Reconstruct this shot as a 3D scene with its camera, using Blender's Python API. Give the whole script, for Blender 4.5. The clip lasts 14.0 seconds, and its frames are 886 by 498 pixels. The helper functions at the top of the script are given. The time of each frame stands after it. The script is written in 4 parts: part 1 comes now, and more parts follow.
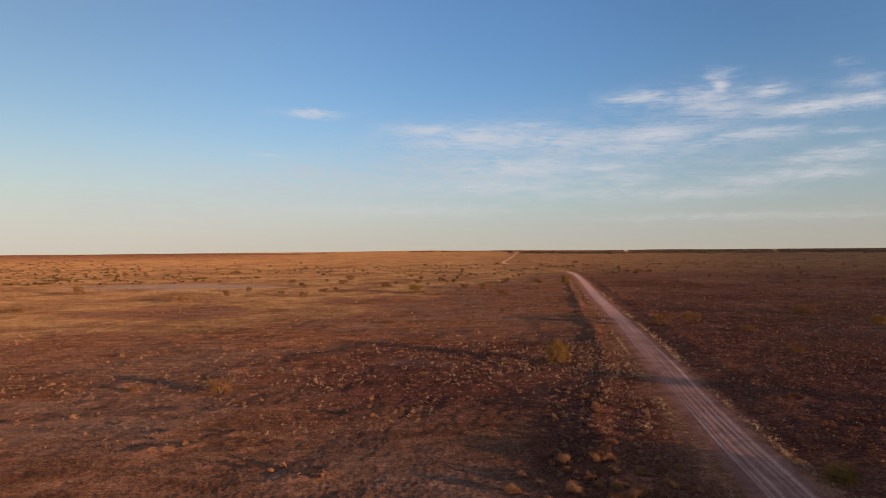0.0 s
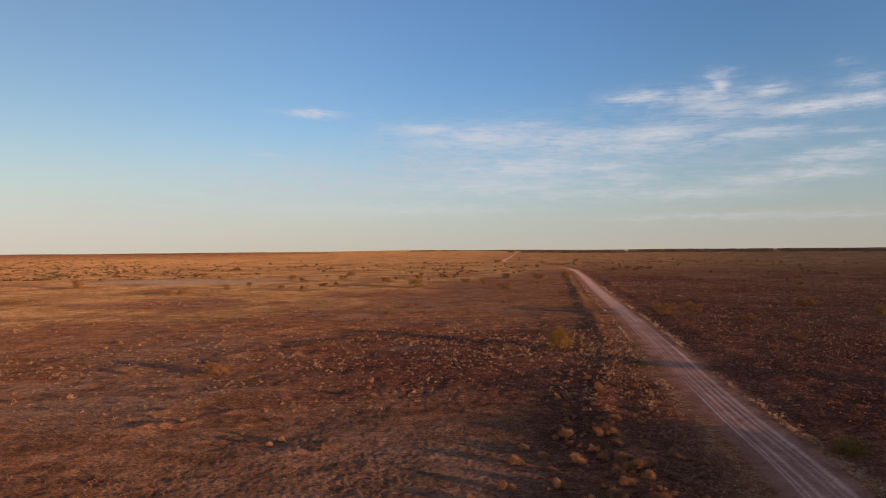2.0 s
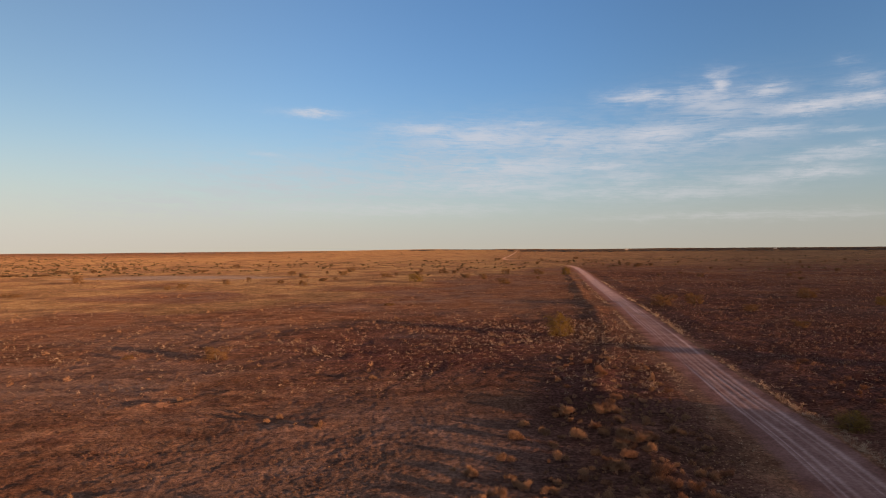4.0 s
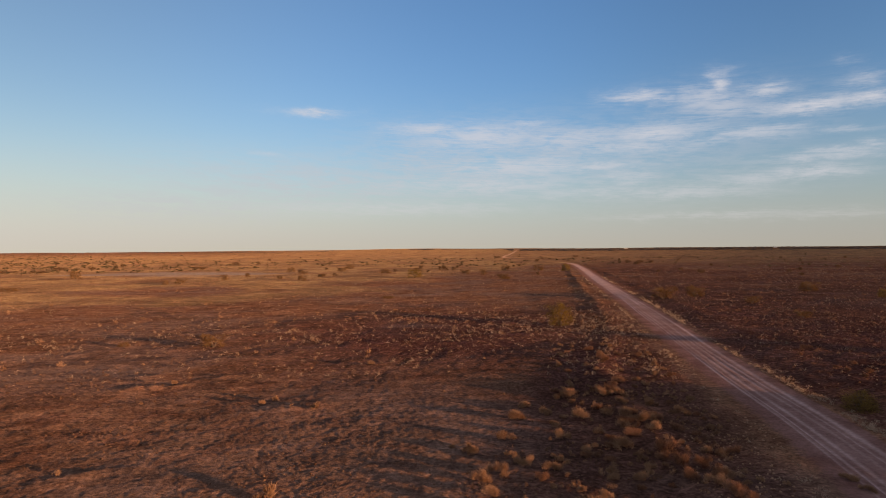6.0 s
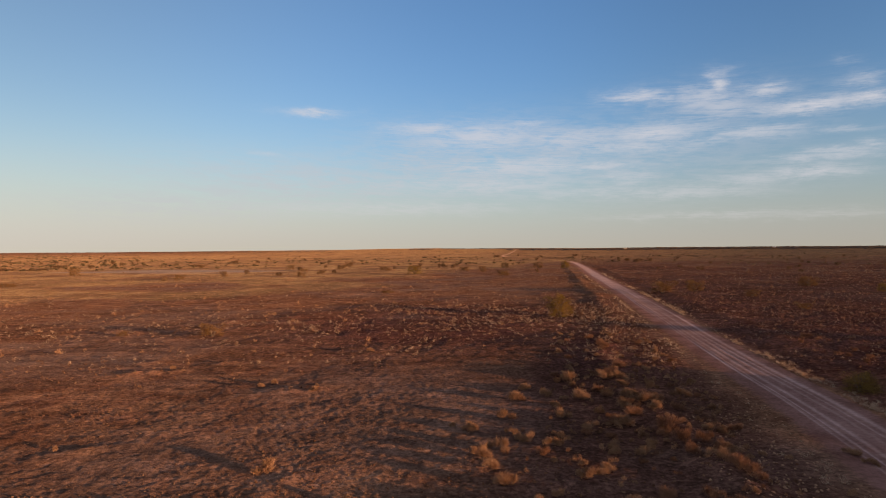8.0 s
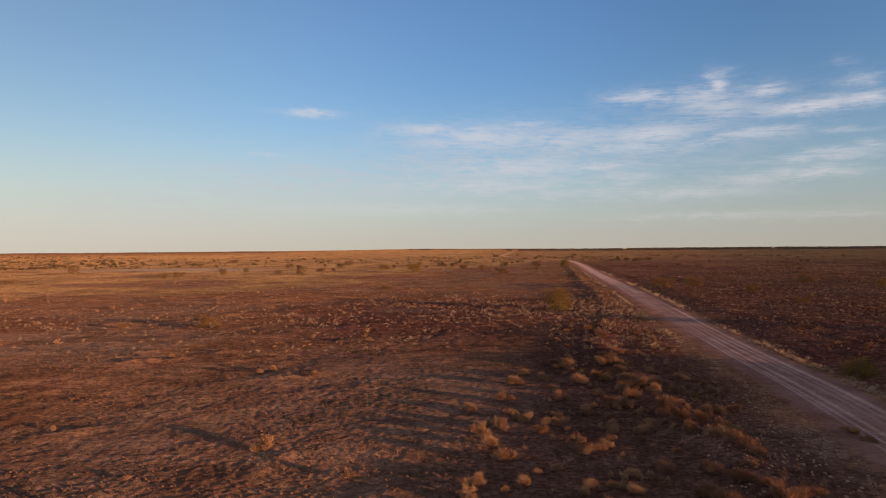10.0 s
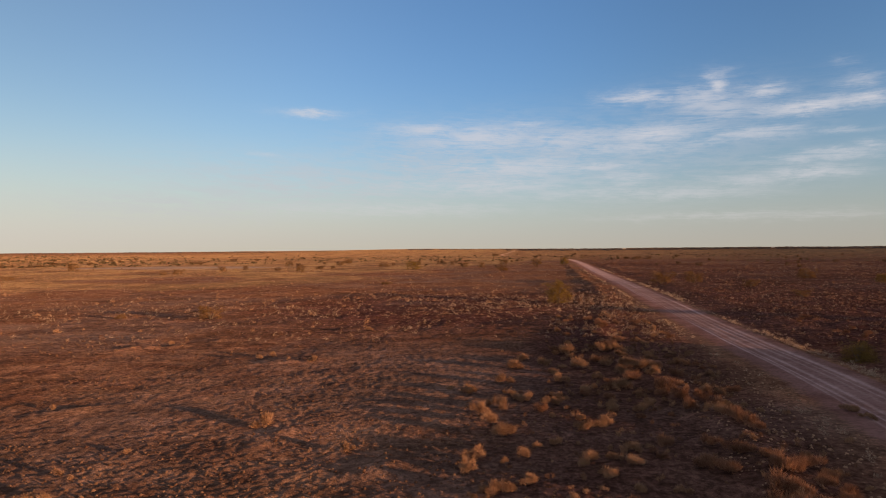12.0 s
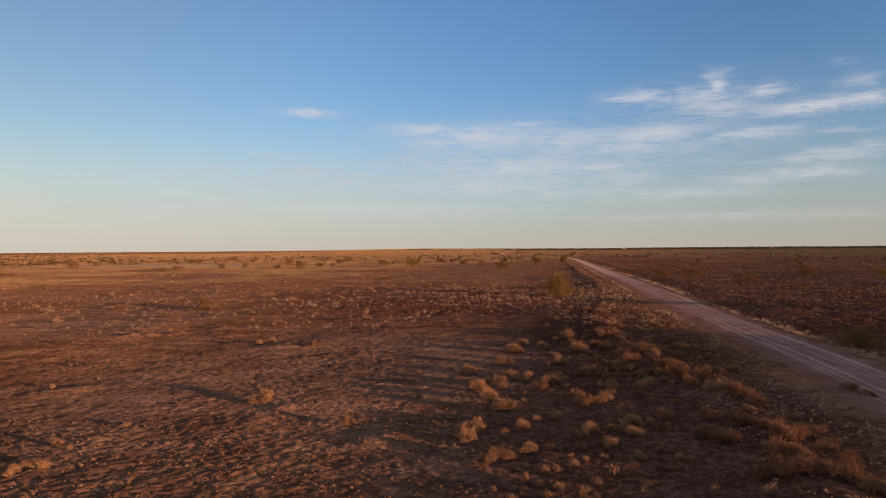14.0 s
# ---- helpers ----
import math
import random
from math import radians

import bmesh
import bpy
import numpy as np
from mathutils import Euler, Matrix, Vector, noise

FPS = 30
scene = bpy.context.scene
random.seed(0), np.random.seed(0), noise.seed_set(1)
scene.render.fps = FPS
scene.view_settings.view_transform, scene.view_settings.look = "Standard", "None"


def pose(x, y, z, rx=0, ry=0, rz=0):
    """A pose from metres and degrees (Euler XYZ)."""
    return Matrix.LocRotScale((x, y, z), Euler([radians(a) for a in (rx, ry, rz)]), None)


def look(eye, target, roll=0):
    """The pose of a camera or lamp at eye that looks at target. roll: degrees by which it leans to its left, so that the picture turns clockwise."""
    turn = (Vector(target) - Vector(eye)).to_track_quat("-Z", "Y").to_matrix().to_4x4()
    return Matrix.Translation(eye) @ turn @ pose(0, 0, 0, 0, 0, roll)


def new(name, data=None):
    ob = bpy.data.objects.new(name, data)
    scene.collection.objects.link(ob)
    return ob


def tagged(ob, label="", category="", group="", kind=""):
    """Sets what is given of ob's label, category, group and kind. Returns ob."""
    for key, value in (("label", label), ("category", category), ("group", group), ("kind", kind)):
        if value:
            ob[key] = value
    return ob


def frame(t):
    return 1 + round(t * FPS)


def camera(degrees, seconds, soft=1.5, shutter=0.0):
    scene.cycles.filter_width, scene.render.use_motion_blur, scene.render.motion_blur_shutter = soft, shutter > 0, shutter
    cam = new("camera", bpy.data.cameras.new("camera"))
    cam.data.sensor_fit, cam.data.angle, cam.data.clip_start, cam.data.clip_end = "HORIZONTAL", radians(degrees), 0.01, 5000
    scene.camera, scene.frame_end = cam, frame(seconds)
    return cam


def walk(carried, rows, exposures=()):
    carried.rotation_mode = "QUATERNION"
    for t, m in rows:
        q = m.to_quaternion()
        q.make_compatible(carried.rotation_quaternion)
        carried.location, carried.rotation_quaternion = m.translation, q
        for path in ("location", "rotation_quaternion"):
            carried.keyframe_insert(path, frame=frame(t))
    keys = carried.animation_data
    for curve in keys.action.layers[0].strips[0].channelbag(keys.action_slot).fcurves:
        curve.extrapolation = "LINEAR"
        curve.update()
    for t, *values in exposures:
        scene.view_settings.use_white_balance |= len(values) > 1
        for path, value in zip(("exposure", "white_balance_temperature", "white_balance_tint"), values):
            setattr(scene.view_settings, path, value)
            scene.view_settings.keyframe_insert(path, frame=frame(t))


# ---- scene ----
cam = camera(73.7, 14.0, soft=1.0)
# seconds, x, y, z, yaw, pitch, roll of the slow descent
ROWS = [
    (0, 0.0, 0.0, 10.999, 0.0, 0.112, -0.414),
    (0.5, -0.003, 0.111, 10.619, 0.009, 0.106, -0.415),
    (1, -0.035, 0.26, 10.284, 0.018, 0.1, -0.415),
    (1.5, -0.061, 0.38, 9.947, 0.026, 0.094, -0.417),
    (2, -0.06, 0.431, 9.58, 0.032, 0.087, -0.419),
    (2.5, -0.049, 0.461, 9.248, 0.038, 0.079, -0.421),
    (3, -0.047, 0.51, 8.961, 0.042, 0.07, -0.423),
    (5.5, 0.023, 1.219, 7.589, 0.009, -0.012, -0.42),
    (6, -0.006, 1.319, 7.361, -0.005, -0.017, -0.419),
    (6.5, -0.018, 1.37, 7.12, -0.02, -0.02, -0.42),
    (7, -0.026, 1.404, 6.909, -0.037, -0.022, -0.421),
    (7.5, -0.033, 1.426, 6.715, -0.054, -0.022, -0.423),
    (8, -0.037, 1.439, 6.526, -0.071, -0.022, -0.425),
    (10.5, -0.013, 1.43, 5.676, -0.147, 0.045, -0.43),
    (11, -0.012, 1.421, 5.512, -0.156, 0.048, -0.428),
    (11.5, -0.014, 1.426, 5.337, -0.163, 0.049, -0.426),
    (12, -0.02, 1.426, 5.154, -0.169, 0.049, -0.424),
    (12.5, -0.02, 1.427, 4.977, -0.175, 0.048, -0.421),
    (13, -0.022, 1.426, 4.8, -0.181, 0.045, -0.419),
    (13.5, -0.027, 1.429, 4.628, -0.186, 0.041, -0.418),
    (14, -0.026, 1.427, 4.47, -0.192, 0.038, -0.416),
]
walk(cam, [(t, pose(x, y, z, 90, 0, yaw) @ pose(0, 0, 0, pitch, 0, 0) @ pose(0, 0, 0, 0, 0, roll)) for t, x, y, z, yaw, pitch, roll in ROWS])

# ---- light ----
SUN_AZ, SUN_EL = 120.0, 4.2          # degrees clockwise from +y, and above the horizon
scene.view_settings.exposure = 1.0
TO_SUN = Vector((math.sin(radians(SUN_AZ)) * math.cos(radians(SUN_EL)), math.cos(radians(SUN_AZ)) * math.cos(radians(SUN_EL)), math.sin(radians(SUN_EL))))
sun = new("sun", bpy.data.lights.new("sun", "SUN"))
sun.data.energy, sun.data.angle, sun.data.color = 5.0, radians(0.55), (1.0, 0.55, 0.265)
sun.matrix_world = look(TO_SUN * 100, (0, 0, 0))


class Nodes:
    """Short hand for building node trees."""

    def __init__(self, tree):
        self.tree = tree
        tree.nodes.clear()

    def add(self, kind, inputs=None):
        n = self.tree.nodes.new(kind)
        for k, v in (inputs or {}).items():
            if isinstance(v, bpy.types.NodeSocket):
                self.tree.links.new(v, n.inputs[k])
            else:
                n.inputs[k].default_value = v
        return n

    def read(self, attribute):
        n = self.add("ShaderNodeAttribute")
        n.attribute_name = attribute
        return n

    def math(self, op, a, b=0.0, c=0.0, clamp=False):
        n = self.add("ShaderNodeMath", {0: a, 1: b, 2: c})
        n.operation, n.use_clamp = op, clamp
        return n.outputs[0]

    def mix(self, fac, a, b, blend="MIX"):
        n = self.add("ShaderNodeMix")
        n.data_type, n.blend_type = "RGBA", blend
        for k, v in ((0, fac), (6, a), (7, b)):
            if isinstance(v, bpy.types.NodeSocket):
                self.tree.links.new(v, n.inputs[k])
            else:
                n.inputs[k].default_value = v
        return n.outputs[2]

    def noise(self, vector, scale, detail=4.0, rough=0.55, distortion=0.0):
        return self.add("ShaderNodeTexNoise", {"Vector": vector, "Scale": scale, "Detail": detail, "Roughness": rough, "Distortion": distortion}).outputs[0]

    def span(self, v, lo, hi, a=0.0, b=1.0):
        n = self.add("ShaderNodeMapRange", {0: v, 1: lo, 2: hi, 3: a, 4: b})
        n.interpolation_type = "SMOOTHSTEP"
        return n.outputs[0]


def make_sky():
    world = bpy.data.worlds.new("evening_sky")
    scene.world = world
    world.use_nodes = True
    g = Nodes(world.node_tree)
    sky = g.add("ShaderNodeTexSky")
    sky.sky_type, sky.sun_disc = "NISHITA", False
    sky.sun_elevation, sky.sun_rotation = radians(SUN_EL), radians(SUN_AZ)
    sky.altitude, sky.air_density, sky.dust_density, sky.ozone_density = 150.0, 1.0, 0.6, 3.0
    way = g.add("ShaderNodeTexCoord").outputs["Generated"]
    xyz = g.add("ShaderNodeSeparateXYZ", {0: way})
    x, y, z = xyz.outputs
    az = g.math("MULTIPLY", g.math("ARCTAN2", x, y), 57.2958)
    el = g.math("MULTIPLY", g.math("ARCSINE", z), 57.2958)

    # ragged outlines for the banks
    flow = g.add("ShaderNodeCombineXYZ", {0: g.math("MULTIPLY", az, 0.30), 1: g.math("MULTIPLY", el, 0.8), 2: 8.1}).outputs[0]
    az_r = g.math("ADD", az, g.math("MULTIPLY", g.math("SUBTRACT", g.noise(flow, 1.0, 5, 0.6), 0.5), 4.5))
    el_r = g.math("ADD", el, g.math("MULTIPLY", g.math("SUBTRACT", g.noise(flow, 1.7, 6, 0.65), 0.5), 1.3))

    def bank(a, e, sa, se, amount):
        u = g.math("DIVIDE", g.math("SUBTRACT", az_r, a), sa * 1.15)
        v = g.math("DIVIDE", g.math("SUBTRACT", el_r, e), se * 1.3)
        d = g.math("ADD", g.math("MULTIPLY", u, u), g.math("MULTIPLY", v, v))
        return g.math("MULTIPLY", g.math("EXPONENT", g.math("MULTIPLY", d, -1.0)), amount)

    # thin cirrus in loose banks: azimuth, elevation, half widths, amount
    high = [(18.5, 13.6, 2.6, 0.52, 0.8), (20.6, 13.3, 1.1, 0.46, 0.55), (25.1, 14.1, 1.0, 0.74, 0.9), (23.8, 13.0, 2.3, 1.0, 0.62), (25.8, 12.0, 2.7, 0.79, 0.55),
            (28.6, 13.1, 1.5, 0.43, 0.8), (31.7, 11.4, 3.4, 0.51, 0.9), (35.5, 11.5, 2.2, 0.49, 0.9), (35.5, 12.9, 1.5, 0.49, 0.5), (34.4, 14.6, 0.8, 0.27, 0.25),
            (-1.3, 11.4, 3.6, 0.49, 0.7), (3.6, 10.7, 4.9, 0.98, 0.72), (8.2, 11.8, 1.3, 0.27, 0.6), (12.7, 10.2, 4.7, 0.8, 0.55), (19.8, 10.3, 4.4, 0.67, 0.8),
            (18.3, 9.2, 4.9, 0.47, 0.6), (27.6, 9.7, 3.9, 0.49, 0.65), (-12.3, 12.8, 2.5, 0.27, 0.75)]
    low_banks = [(24.9, 9.4, 2.7, 0.35, 0.5), (34.0, 9.3, 1.9, 0.18, 0.4), (34.4, 7.5, 3.0, 0.41, 0.65), (31.3, 7.3, 2.4, 0.28, 0.55), (36.6, 7.9, 1.1, 0.35, 0.6),
                 (32.1, 6.1, 2.9, 0.51, 0.75), (27.6, 5.8, 3.0, 0.44, 0.5), (14.8, 7.5, 3.1, 0.32, 0.6), (7.9, 7.7, 5.9, 0.71, 0.6), (17.3, 6.4, 2.0, 0.63, 0.45),
                 (21.7, 4.9, 6.6, 0.46, 0.45), (13.2, 5.2, 5.7, 0.43, 0.4), (-16.2, 8.8, 1.5, 0.16, 0.25), (24.0, 2.8, 7.3, 0.3, 0.4), (32.5, 2.7, 4.3, 0.32, 0.35),
                 (5.2, 6.1, 8.7, 0.65, 0.5), (-4.6, 3.9, 10.9, 0.49, 0.4)]
    # broad soft veils
    veils = [(-12.1, 6.2, 13.1, 1.93, 0.6), (-23.5, 4.1, 9.2, 1.21, 0.5), (0.9, 7.8, 9.9, 2.63, 0.55), (9.0, 9.1, 10.7, 2.27, 0.45), (19.3, 7.7, 9.8, 2.9, 0.32),
             (24.0, 11.9, 6.9, 1.8, 0.25), (-12.1, 7.7, 6.3, 0.64, 0.3)]

    def most(rows):
        total = None
        for row in rows:
            one = bank(*row)
            total = one if total is None else g.math("MAXIMUM", total, one)
        return total

    # the cirrus goes on thinly round the rest of the sky
    around = g.math("MULTIPLY", g.span(g.math("ABSOLUTE", az), 45, 70), 0.5)
    env = g.math("MAXIMUM", g.math("MAXIMUM", most(high), most(low_banks)), around)
    soft = g.math("MAXIMUM", most(veils), around)
    slant = g.math("ADD", el, g.math("MULTIPLY", az, 0.045))
    flat = g.add("ShaderNodeCombineXYZ", {0: g.math("MULTIPLY", az, 0.34), 1: g.math("MULTIPLY", slant, 1.25), 2: 3.7}).outputs[0]
    wisp = g.noise(flat, 1.0, 10.0, 0.66, 0.5)
    hair = g.noise(g.add("ShaderNodeCombineXYZ", {0: g.math("MULTIPLY", az, 0.42), 1: g.math("MULTIPLY", slant, 4.6), 2: 1.3}).outputs[0], 1.0, 6.0, 0.62, 0.9)
    streak = g.math("ADD", g.math("MULTIPLY", wisp, 0.5), g.math("MULTIPLY", hair, 0.5))
    mask = g.math("MULTIPLY", env, g.span(g.math("ADD", streak, g.math("MULTIPLY", env, 0.12)), 0.36, 0.66, 0.14, 0.95))
    thin = g.math("MULTIPLY", soft, g.span(g.math("ADD", g.math("MULTIPLY", wisp, 0.6), g.math("MULTIPLY", hair, 0.4)), 0.36, 0.62, 0.1, 1.0))
    # thin haze everywhere, grey veil low down, warm dust close to the horizon, all brighter away from the sun's side
    up = g.math("MAXIMUM", el, 0.0)
    low = g.math("EXPONENT", g.math("MULTIPLY", up, -0.30))
    side = g.add("ShaderNodeMapRange", {0: az, 1: -38.0, 2: 38.0, 3: 1.03, 4: 0.72}).outputs[0]
    grey = g.mix(1.0, HAZE_GREY, side, "MULTIPLY")
    warm = g.mix(1.0, HAZE_WARM, side, "MULTIPLY")
    tint = g.mix(1.0, sky.outputs[0], (1.22, 1.13, 1.23, 1), "MULTIPLY")
    tint = g.mix(g.span(az, -45, 15, 1.0, 0.0), tint, g.mix(1.0, tint, (1.24, 0.96, 0.78, 1), "MULTIPLY"))
    # the sky is palest opposite the sun
    pale = g.math("MULTIPLY", g.span(az, -42, -8, 1.0, 1.20), g.span(az, 6, 38, 1.0, 0.80))
    tint = g.mix(1.0, tint, pale, "MULTIPLY")
    tall = g.math("DIVIDE", up, 7.0)
    tint = g.mix(g.math("MULTIPLY", g.math("EXPONENT", g.math("MULTIPLY", g.math("MULTIPLY", tall, tall), -1.0)), 0.75), tint, grey)
    tint = g.mix(g.math("MULTIPLY", g.math("EXPONENT", g.math("MULTIPLY", up, -0.42)), 0.62), tint, warm)
    cloud = g.mix(low, CLOUD_HIGH, CLOUD_LOW)
    colour = g.mix(g.math("MULTIPLY", thin, 1.1, clamp=True), tint, g.mix(low, VEIL_HIGH, VEIL_LOW))
    colour = g.mix(mask, colour, cloud)
    back = g.add("ShaderNodeBackground", {0: colour, 1: SKY_STRENGTH})
    g.add("ShaderNodeOutputWorld", {0: back.outputs[0]})


SKY_STRENGTH = 0.1225
HAZE_GREY, HAZE_WARM = (2.24, 2.46, 2.68, 1), (2.66, 2.34, 1.74, 1)
CLOUD_HIGH, CLOUD_LOW = (2.62, 2.60, 2.80, 1), (2.86, 2.62, 2.42, 1)
VEIL_HIGH, VEIL_LOW = (2.20, 2.22, 2.42, 1), (2.42, 2.26, 2.14, 1)
make_sky()

# ---- materials ----
def material(name):
    m = bpy.data.materials.new(name)
    m.use_nodes = True
    return m, Nodes(m.node_tree)


def surface(g, colour, rough=0.9, bump=None, strength=0.5, distance=0.02, spec=0.0):
    inputs = {"Base Color": colour, "Roughness": rough, "Specular IOR Level": spec, "Diffuse Roughness": 1.0}
    if bump is not None:
        inputs["Normal"] = g.add("ShaderNodeBump", {"Height": bump, "Strength": strength, "Distance": distance}).outputs[0]
    s = g.add("ShaderNodeBsdfPrincipled", inputs)
    g.add("ShaderNodeOutputMaterial", {0: s.outputs[0]})


def soil_colour(g, at):
    """Colour and relief of the plain's soil: red earth, sand, claypan, and stony ground with painted shade, by the soil
    masks.
    """
    soil = g.add("ShaderNodeSeparateColor", {0: g.read("soil").outputs[0]}).outputs
    big = g.noise(at, 0.06, 5, 0.6)
    mid = g.noise(at, 0.55, 6, 0.65, 0.6)
    fine = g.noise(at, 6.0, 6, 0.7)
    grit = g.noise(at, 38.0, 4, 0.7)
    blotch = g.noise(at, 1.5, 9, 0.78, 0.4)
    field = g.noise(at, 0.33, 7, 0.7, 0.5)
    wide = g.noise(at, 0.11, 8, 0.72, 0.8)
    lines = g.noise(g.add("ShaderNodeMapping", {"Vector": at, "Rotation": (0, 0, radians(-20)), "Scale": (0.10, 0.85, 0.3)}).outputs[0], 1.0, 6, 0.66, 0.8)
    red = g.mix(g.span(mid, 0.35, 0.68), (0.146, 0.068, 0.041, 1), (0.208, 0.108, 0.064, 1))
    red = g.mix(g.span(big, 0.42, 0.62), red, (0.160, 0.094, 0.069, 1))
    sand = g.mix(g.span(mid, 0.3, 0.7), (0.255, 0.152, 0.072, 1), (0.345, 0.220, 0.112, 1))
    sand = g.mix(g.math("MULTIPLY", g.span(big, 0.46, 0.60), 0.7), sand, (0.1710, 0.0866, 0.0525, 1))
    # dark stony soil, which also serves as shade painted on the ground
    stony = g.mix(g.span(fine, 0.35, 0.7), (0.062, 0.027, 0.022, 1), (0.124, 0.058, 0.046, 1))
    clay = g.mix(g.span(mid, 0.3, 0.7), (0.190, 0.143, 0.123, 1), (0.245, 0.190, 0.165, 1))
    c = g.mix(soil[1], red, sand)
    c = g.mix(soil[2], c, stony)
    c = g.mix(soil[0], c, clay)
    calm = g.math("SUBTRACT", 1.0, g.math("MULTIPLY", soil[0], 0.55))
    for amount, value, lo, hi, dark, light in ((0.8, fine, 0.28, 0.72, 0.45, 1.50), (0.5, grit, 0.3, 0.7, 0.55, 1.35), (0.55, blotch, 0.36, 0.64, 0.48, 1.38), (0.4, field, 0.38, 0.62, 0.65, 1.25), (0.4, wide, 0.40, 0.60, 0.65, 1.25), (0.45, lines, 0.38, 0.66, 0.72, 1.40)):
        c = g.mix(g.math("MULTIPLY", calm, amount), c, g.mix(g.span(value, lo, hi), (dark, dark, dark, 1), (light, light, light, 1)), "MULTIPLY")
    c = g.mix(1.0, c, (0.88, 0.87, 0.88, 1), "MULTIPLY")
    turned = g.add("ShaderNodeMapping", {"Vector": at, "Rotation": (0, 0, radians(-24)), "Scale": (5.5, 11.0, 7.0)}).outputs[0]
    crust = g.noise(turned, 1.0, 5, 0.62, 0.7)
    return c, g.math("ADD", g.math("MULTIPLY", crust, 1.3), g.math("ADD", g.math("MULTIPLY", fine, 0.4), g.math("MULTIPLY", grit, 0.25))), soil, mid, fine


def soil_material():
    m, g = material("outback_soil")
    c, h, *_ = soil_colour(g, g.add("ShaderNodeNewGeometry").outputs["Position"])
    surface(g, c, 0.95, h, 0.9, 0.05)
    return m


def road_material():
    m, g = material("graded_dirt")
    at = g.add("ShaderNodeNewGeometry").outputs["Position"]
    earth, h, soil, mid, fine = soil_colour(g, at)
    lane, edge = g.read("lane").outputs["Fac"], g.read("edge").outputs["Fac"]
    loose = g.mix(g.span(mid, 0.35, 0.65), (0.140, 0.069, 0.058, 1), (0.205, 0.110, 0.095, 1))
    packed = g.mix(g.span(mid, 0.3, 0.7), (0.375, 0.250, 0.236, 1), (0.475, 0.332, 0.316, 1))
    c = g.mix(lane, loose, packed)
    c = g.mix(g.math("MULTIPLY", soil[1], 0.6), c, (0.360, 0.215, 0.125, 1))
    c = g.mix(0.6, c, g.mix(g.span(fine, 0.3, 0.7), (0.62, 0.60, 0.58, 1), (1.22, 1.2, 1.18, 1)), "MULTIPLY")
    ragged = g.math("ADD", edge, g.math("MULTIPLY", g.math("SUBTRACT", g.noise(at, 1.8, 7, 0.7), 0.5), 0.9))
    c = g.mix(g.span(ragged, 0.25, 0.75), earth, c)
    surface(g, c, 0.92, h, 0.45, 0.04)
    return m


def plant_material(name, dark, light, island=True, thin=0.12):
    m, g = material(name)
    geo = g.add("ShaderNodeNewGeometry")
    r1 = geo.outputs["Random Per Island"] if island else g.add("ShaderNodeObjectInfo").outputs["Random"]
    patch = g.noise(geo.outputs["Position"], 0.9, 3, 0.6)
    grain = g.noise(geo.outputs["Position"], 30.0, 2, 0.6)
    c = g.mix(g.math("ADD", g.math("MULTIPLY", r1, 0.6), g.math("MULTIPLY", g.span(patch, 0.3, 0.7), 0.4)), dark, light)
    c = g.mix(0.4, c, g.mix(grain, (0.6, 0.6, 0.6, 1), (1.3, 1.3, 1.3, 1)), "MULTIPLY")
    d = g.add("ShaderNodeBsdfDiffuse", {0: c, 1: 0.6})
    t = g.add("ShaderNodeBsdfTranslucent", {0: c})
    s = g.add("ShaderNodeMixShader", {0: thin, 1: d.outputs[0], 2: t.outputs[0]})
    g.add("ShaderNodeOutputMaterial", {0: s.outputs[0]})
    return m


def plain_material(name, a, b, scale=8.0, rough=0.85, bump=0.4):
    m, g = material(name)
    at = g.add("ShaderNodeTexCoord").outputs["Object"]
    n = g.noise(at, scale, 6, 0.65)
    tone = g.add("ShaderNodeObjectInfo").outputs["Random"]
    c = g.mix(g.math("ADD", g.math("MULTIPLY", g.span(n, 0.3, 0.7), 0.7), g.math("MULTIPLY", tone, 0.3)), a, b)
    surface(g, c, rough, n, bump, 0.02)
    return m


def clod_material():
    m, g = material("stone_and_clod")
    geo = g.add("ShaderNodeNewGeometry")
    n = g.noise(geo.outputs["Position"], 14.0, 4, 0.6)
    c = g.mix(geo.outputs["Random Per Island"], (0.088, 0.040, 0.024, 1), (0.176, 0.100, 0.064, 1))
    c = g.mix(0.5, c, g.mix(n, (0.300, 0.300, 0.300, 1), (1.25, 1.25, 1.25, 1)), "MULTIPLY")
    surface(g, c, 0.9, n, 0.5, 0.02)
    return m


SOIL, ROAD_DIRT, CLOD = soil_material(), road_material(), clod_material()
STRAW = plant_material("dry_straw", (0.120, 0.056, 0.033, 1), (0.430, 0.250, 0.146, 1))
BROWN_STRAW = plant_material("weathered_straw", (0.070, 0.034, 0.022, 1), (0.230, 0.124, 0.078, 1))
RED_STRAW = plant_material("red_brown_tufts", (0.082, 0.035, 0.022, 1), (0.330, 0.172, 0.103, 1))
STRAW_FINE = plant_material("dry_grass_tufts", (0.185, 0.114, 0.077, 1), (0.530, 0.382, 0.272, 1))
OLIVE = plant_material("olive_leaf", (0.080, 0.050, 0.016, 1), (0.275, 0.168, 0.046, 1))
BROWN_LEAF = plant_material("dusty_leaf", (0.072, 0.040, 0.023, 1), (0.215, 0.120, 0.062, 1))
# ridge woodland leaf, its colour greyed and lightened to carry distance haze
HAZY_LEAF = plant_material("far_scrub", (0.085, 0.070, 0.066, 1), (0.150, 0.122, 0.108, 1), thin=0.1)
SCRUB_LEAF = plant_material("far_bush", (0.075, 0.055, 0.032, 1), (0.170, 0.120, 0.068, 1))
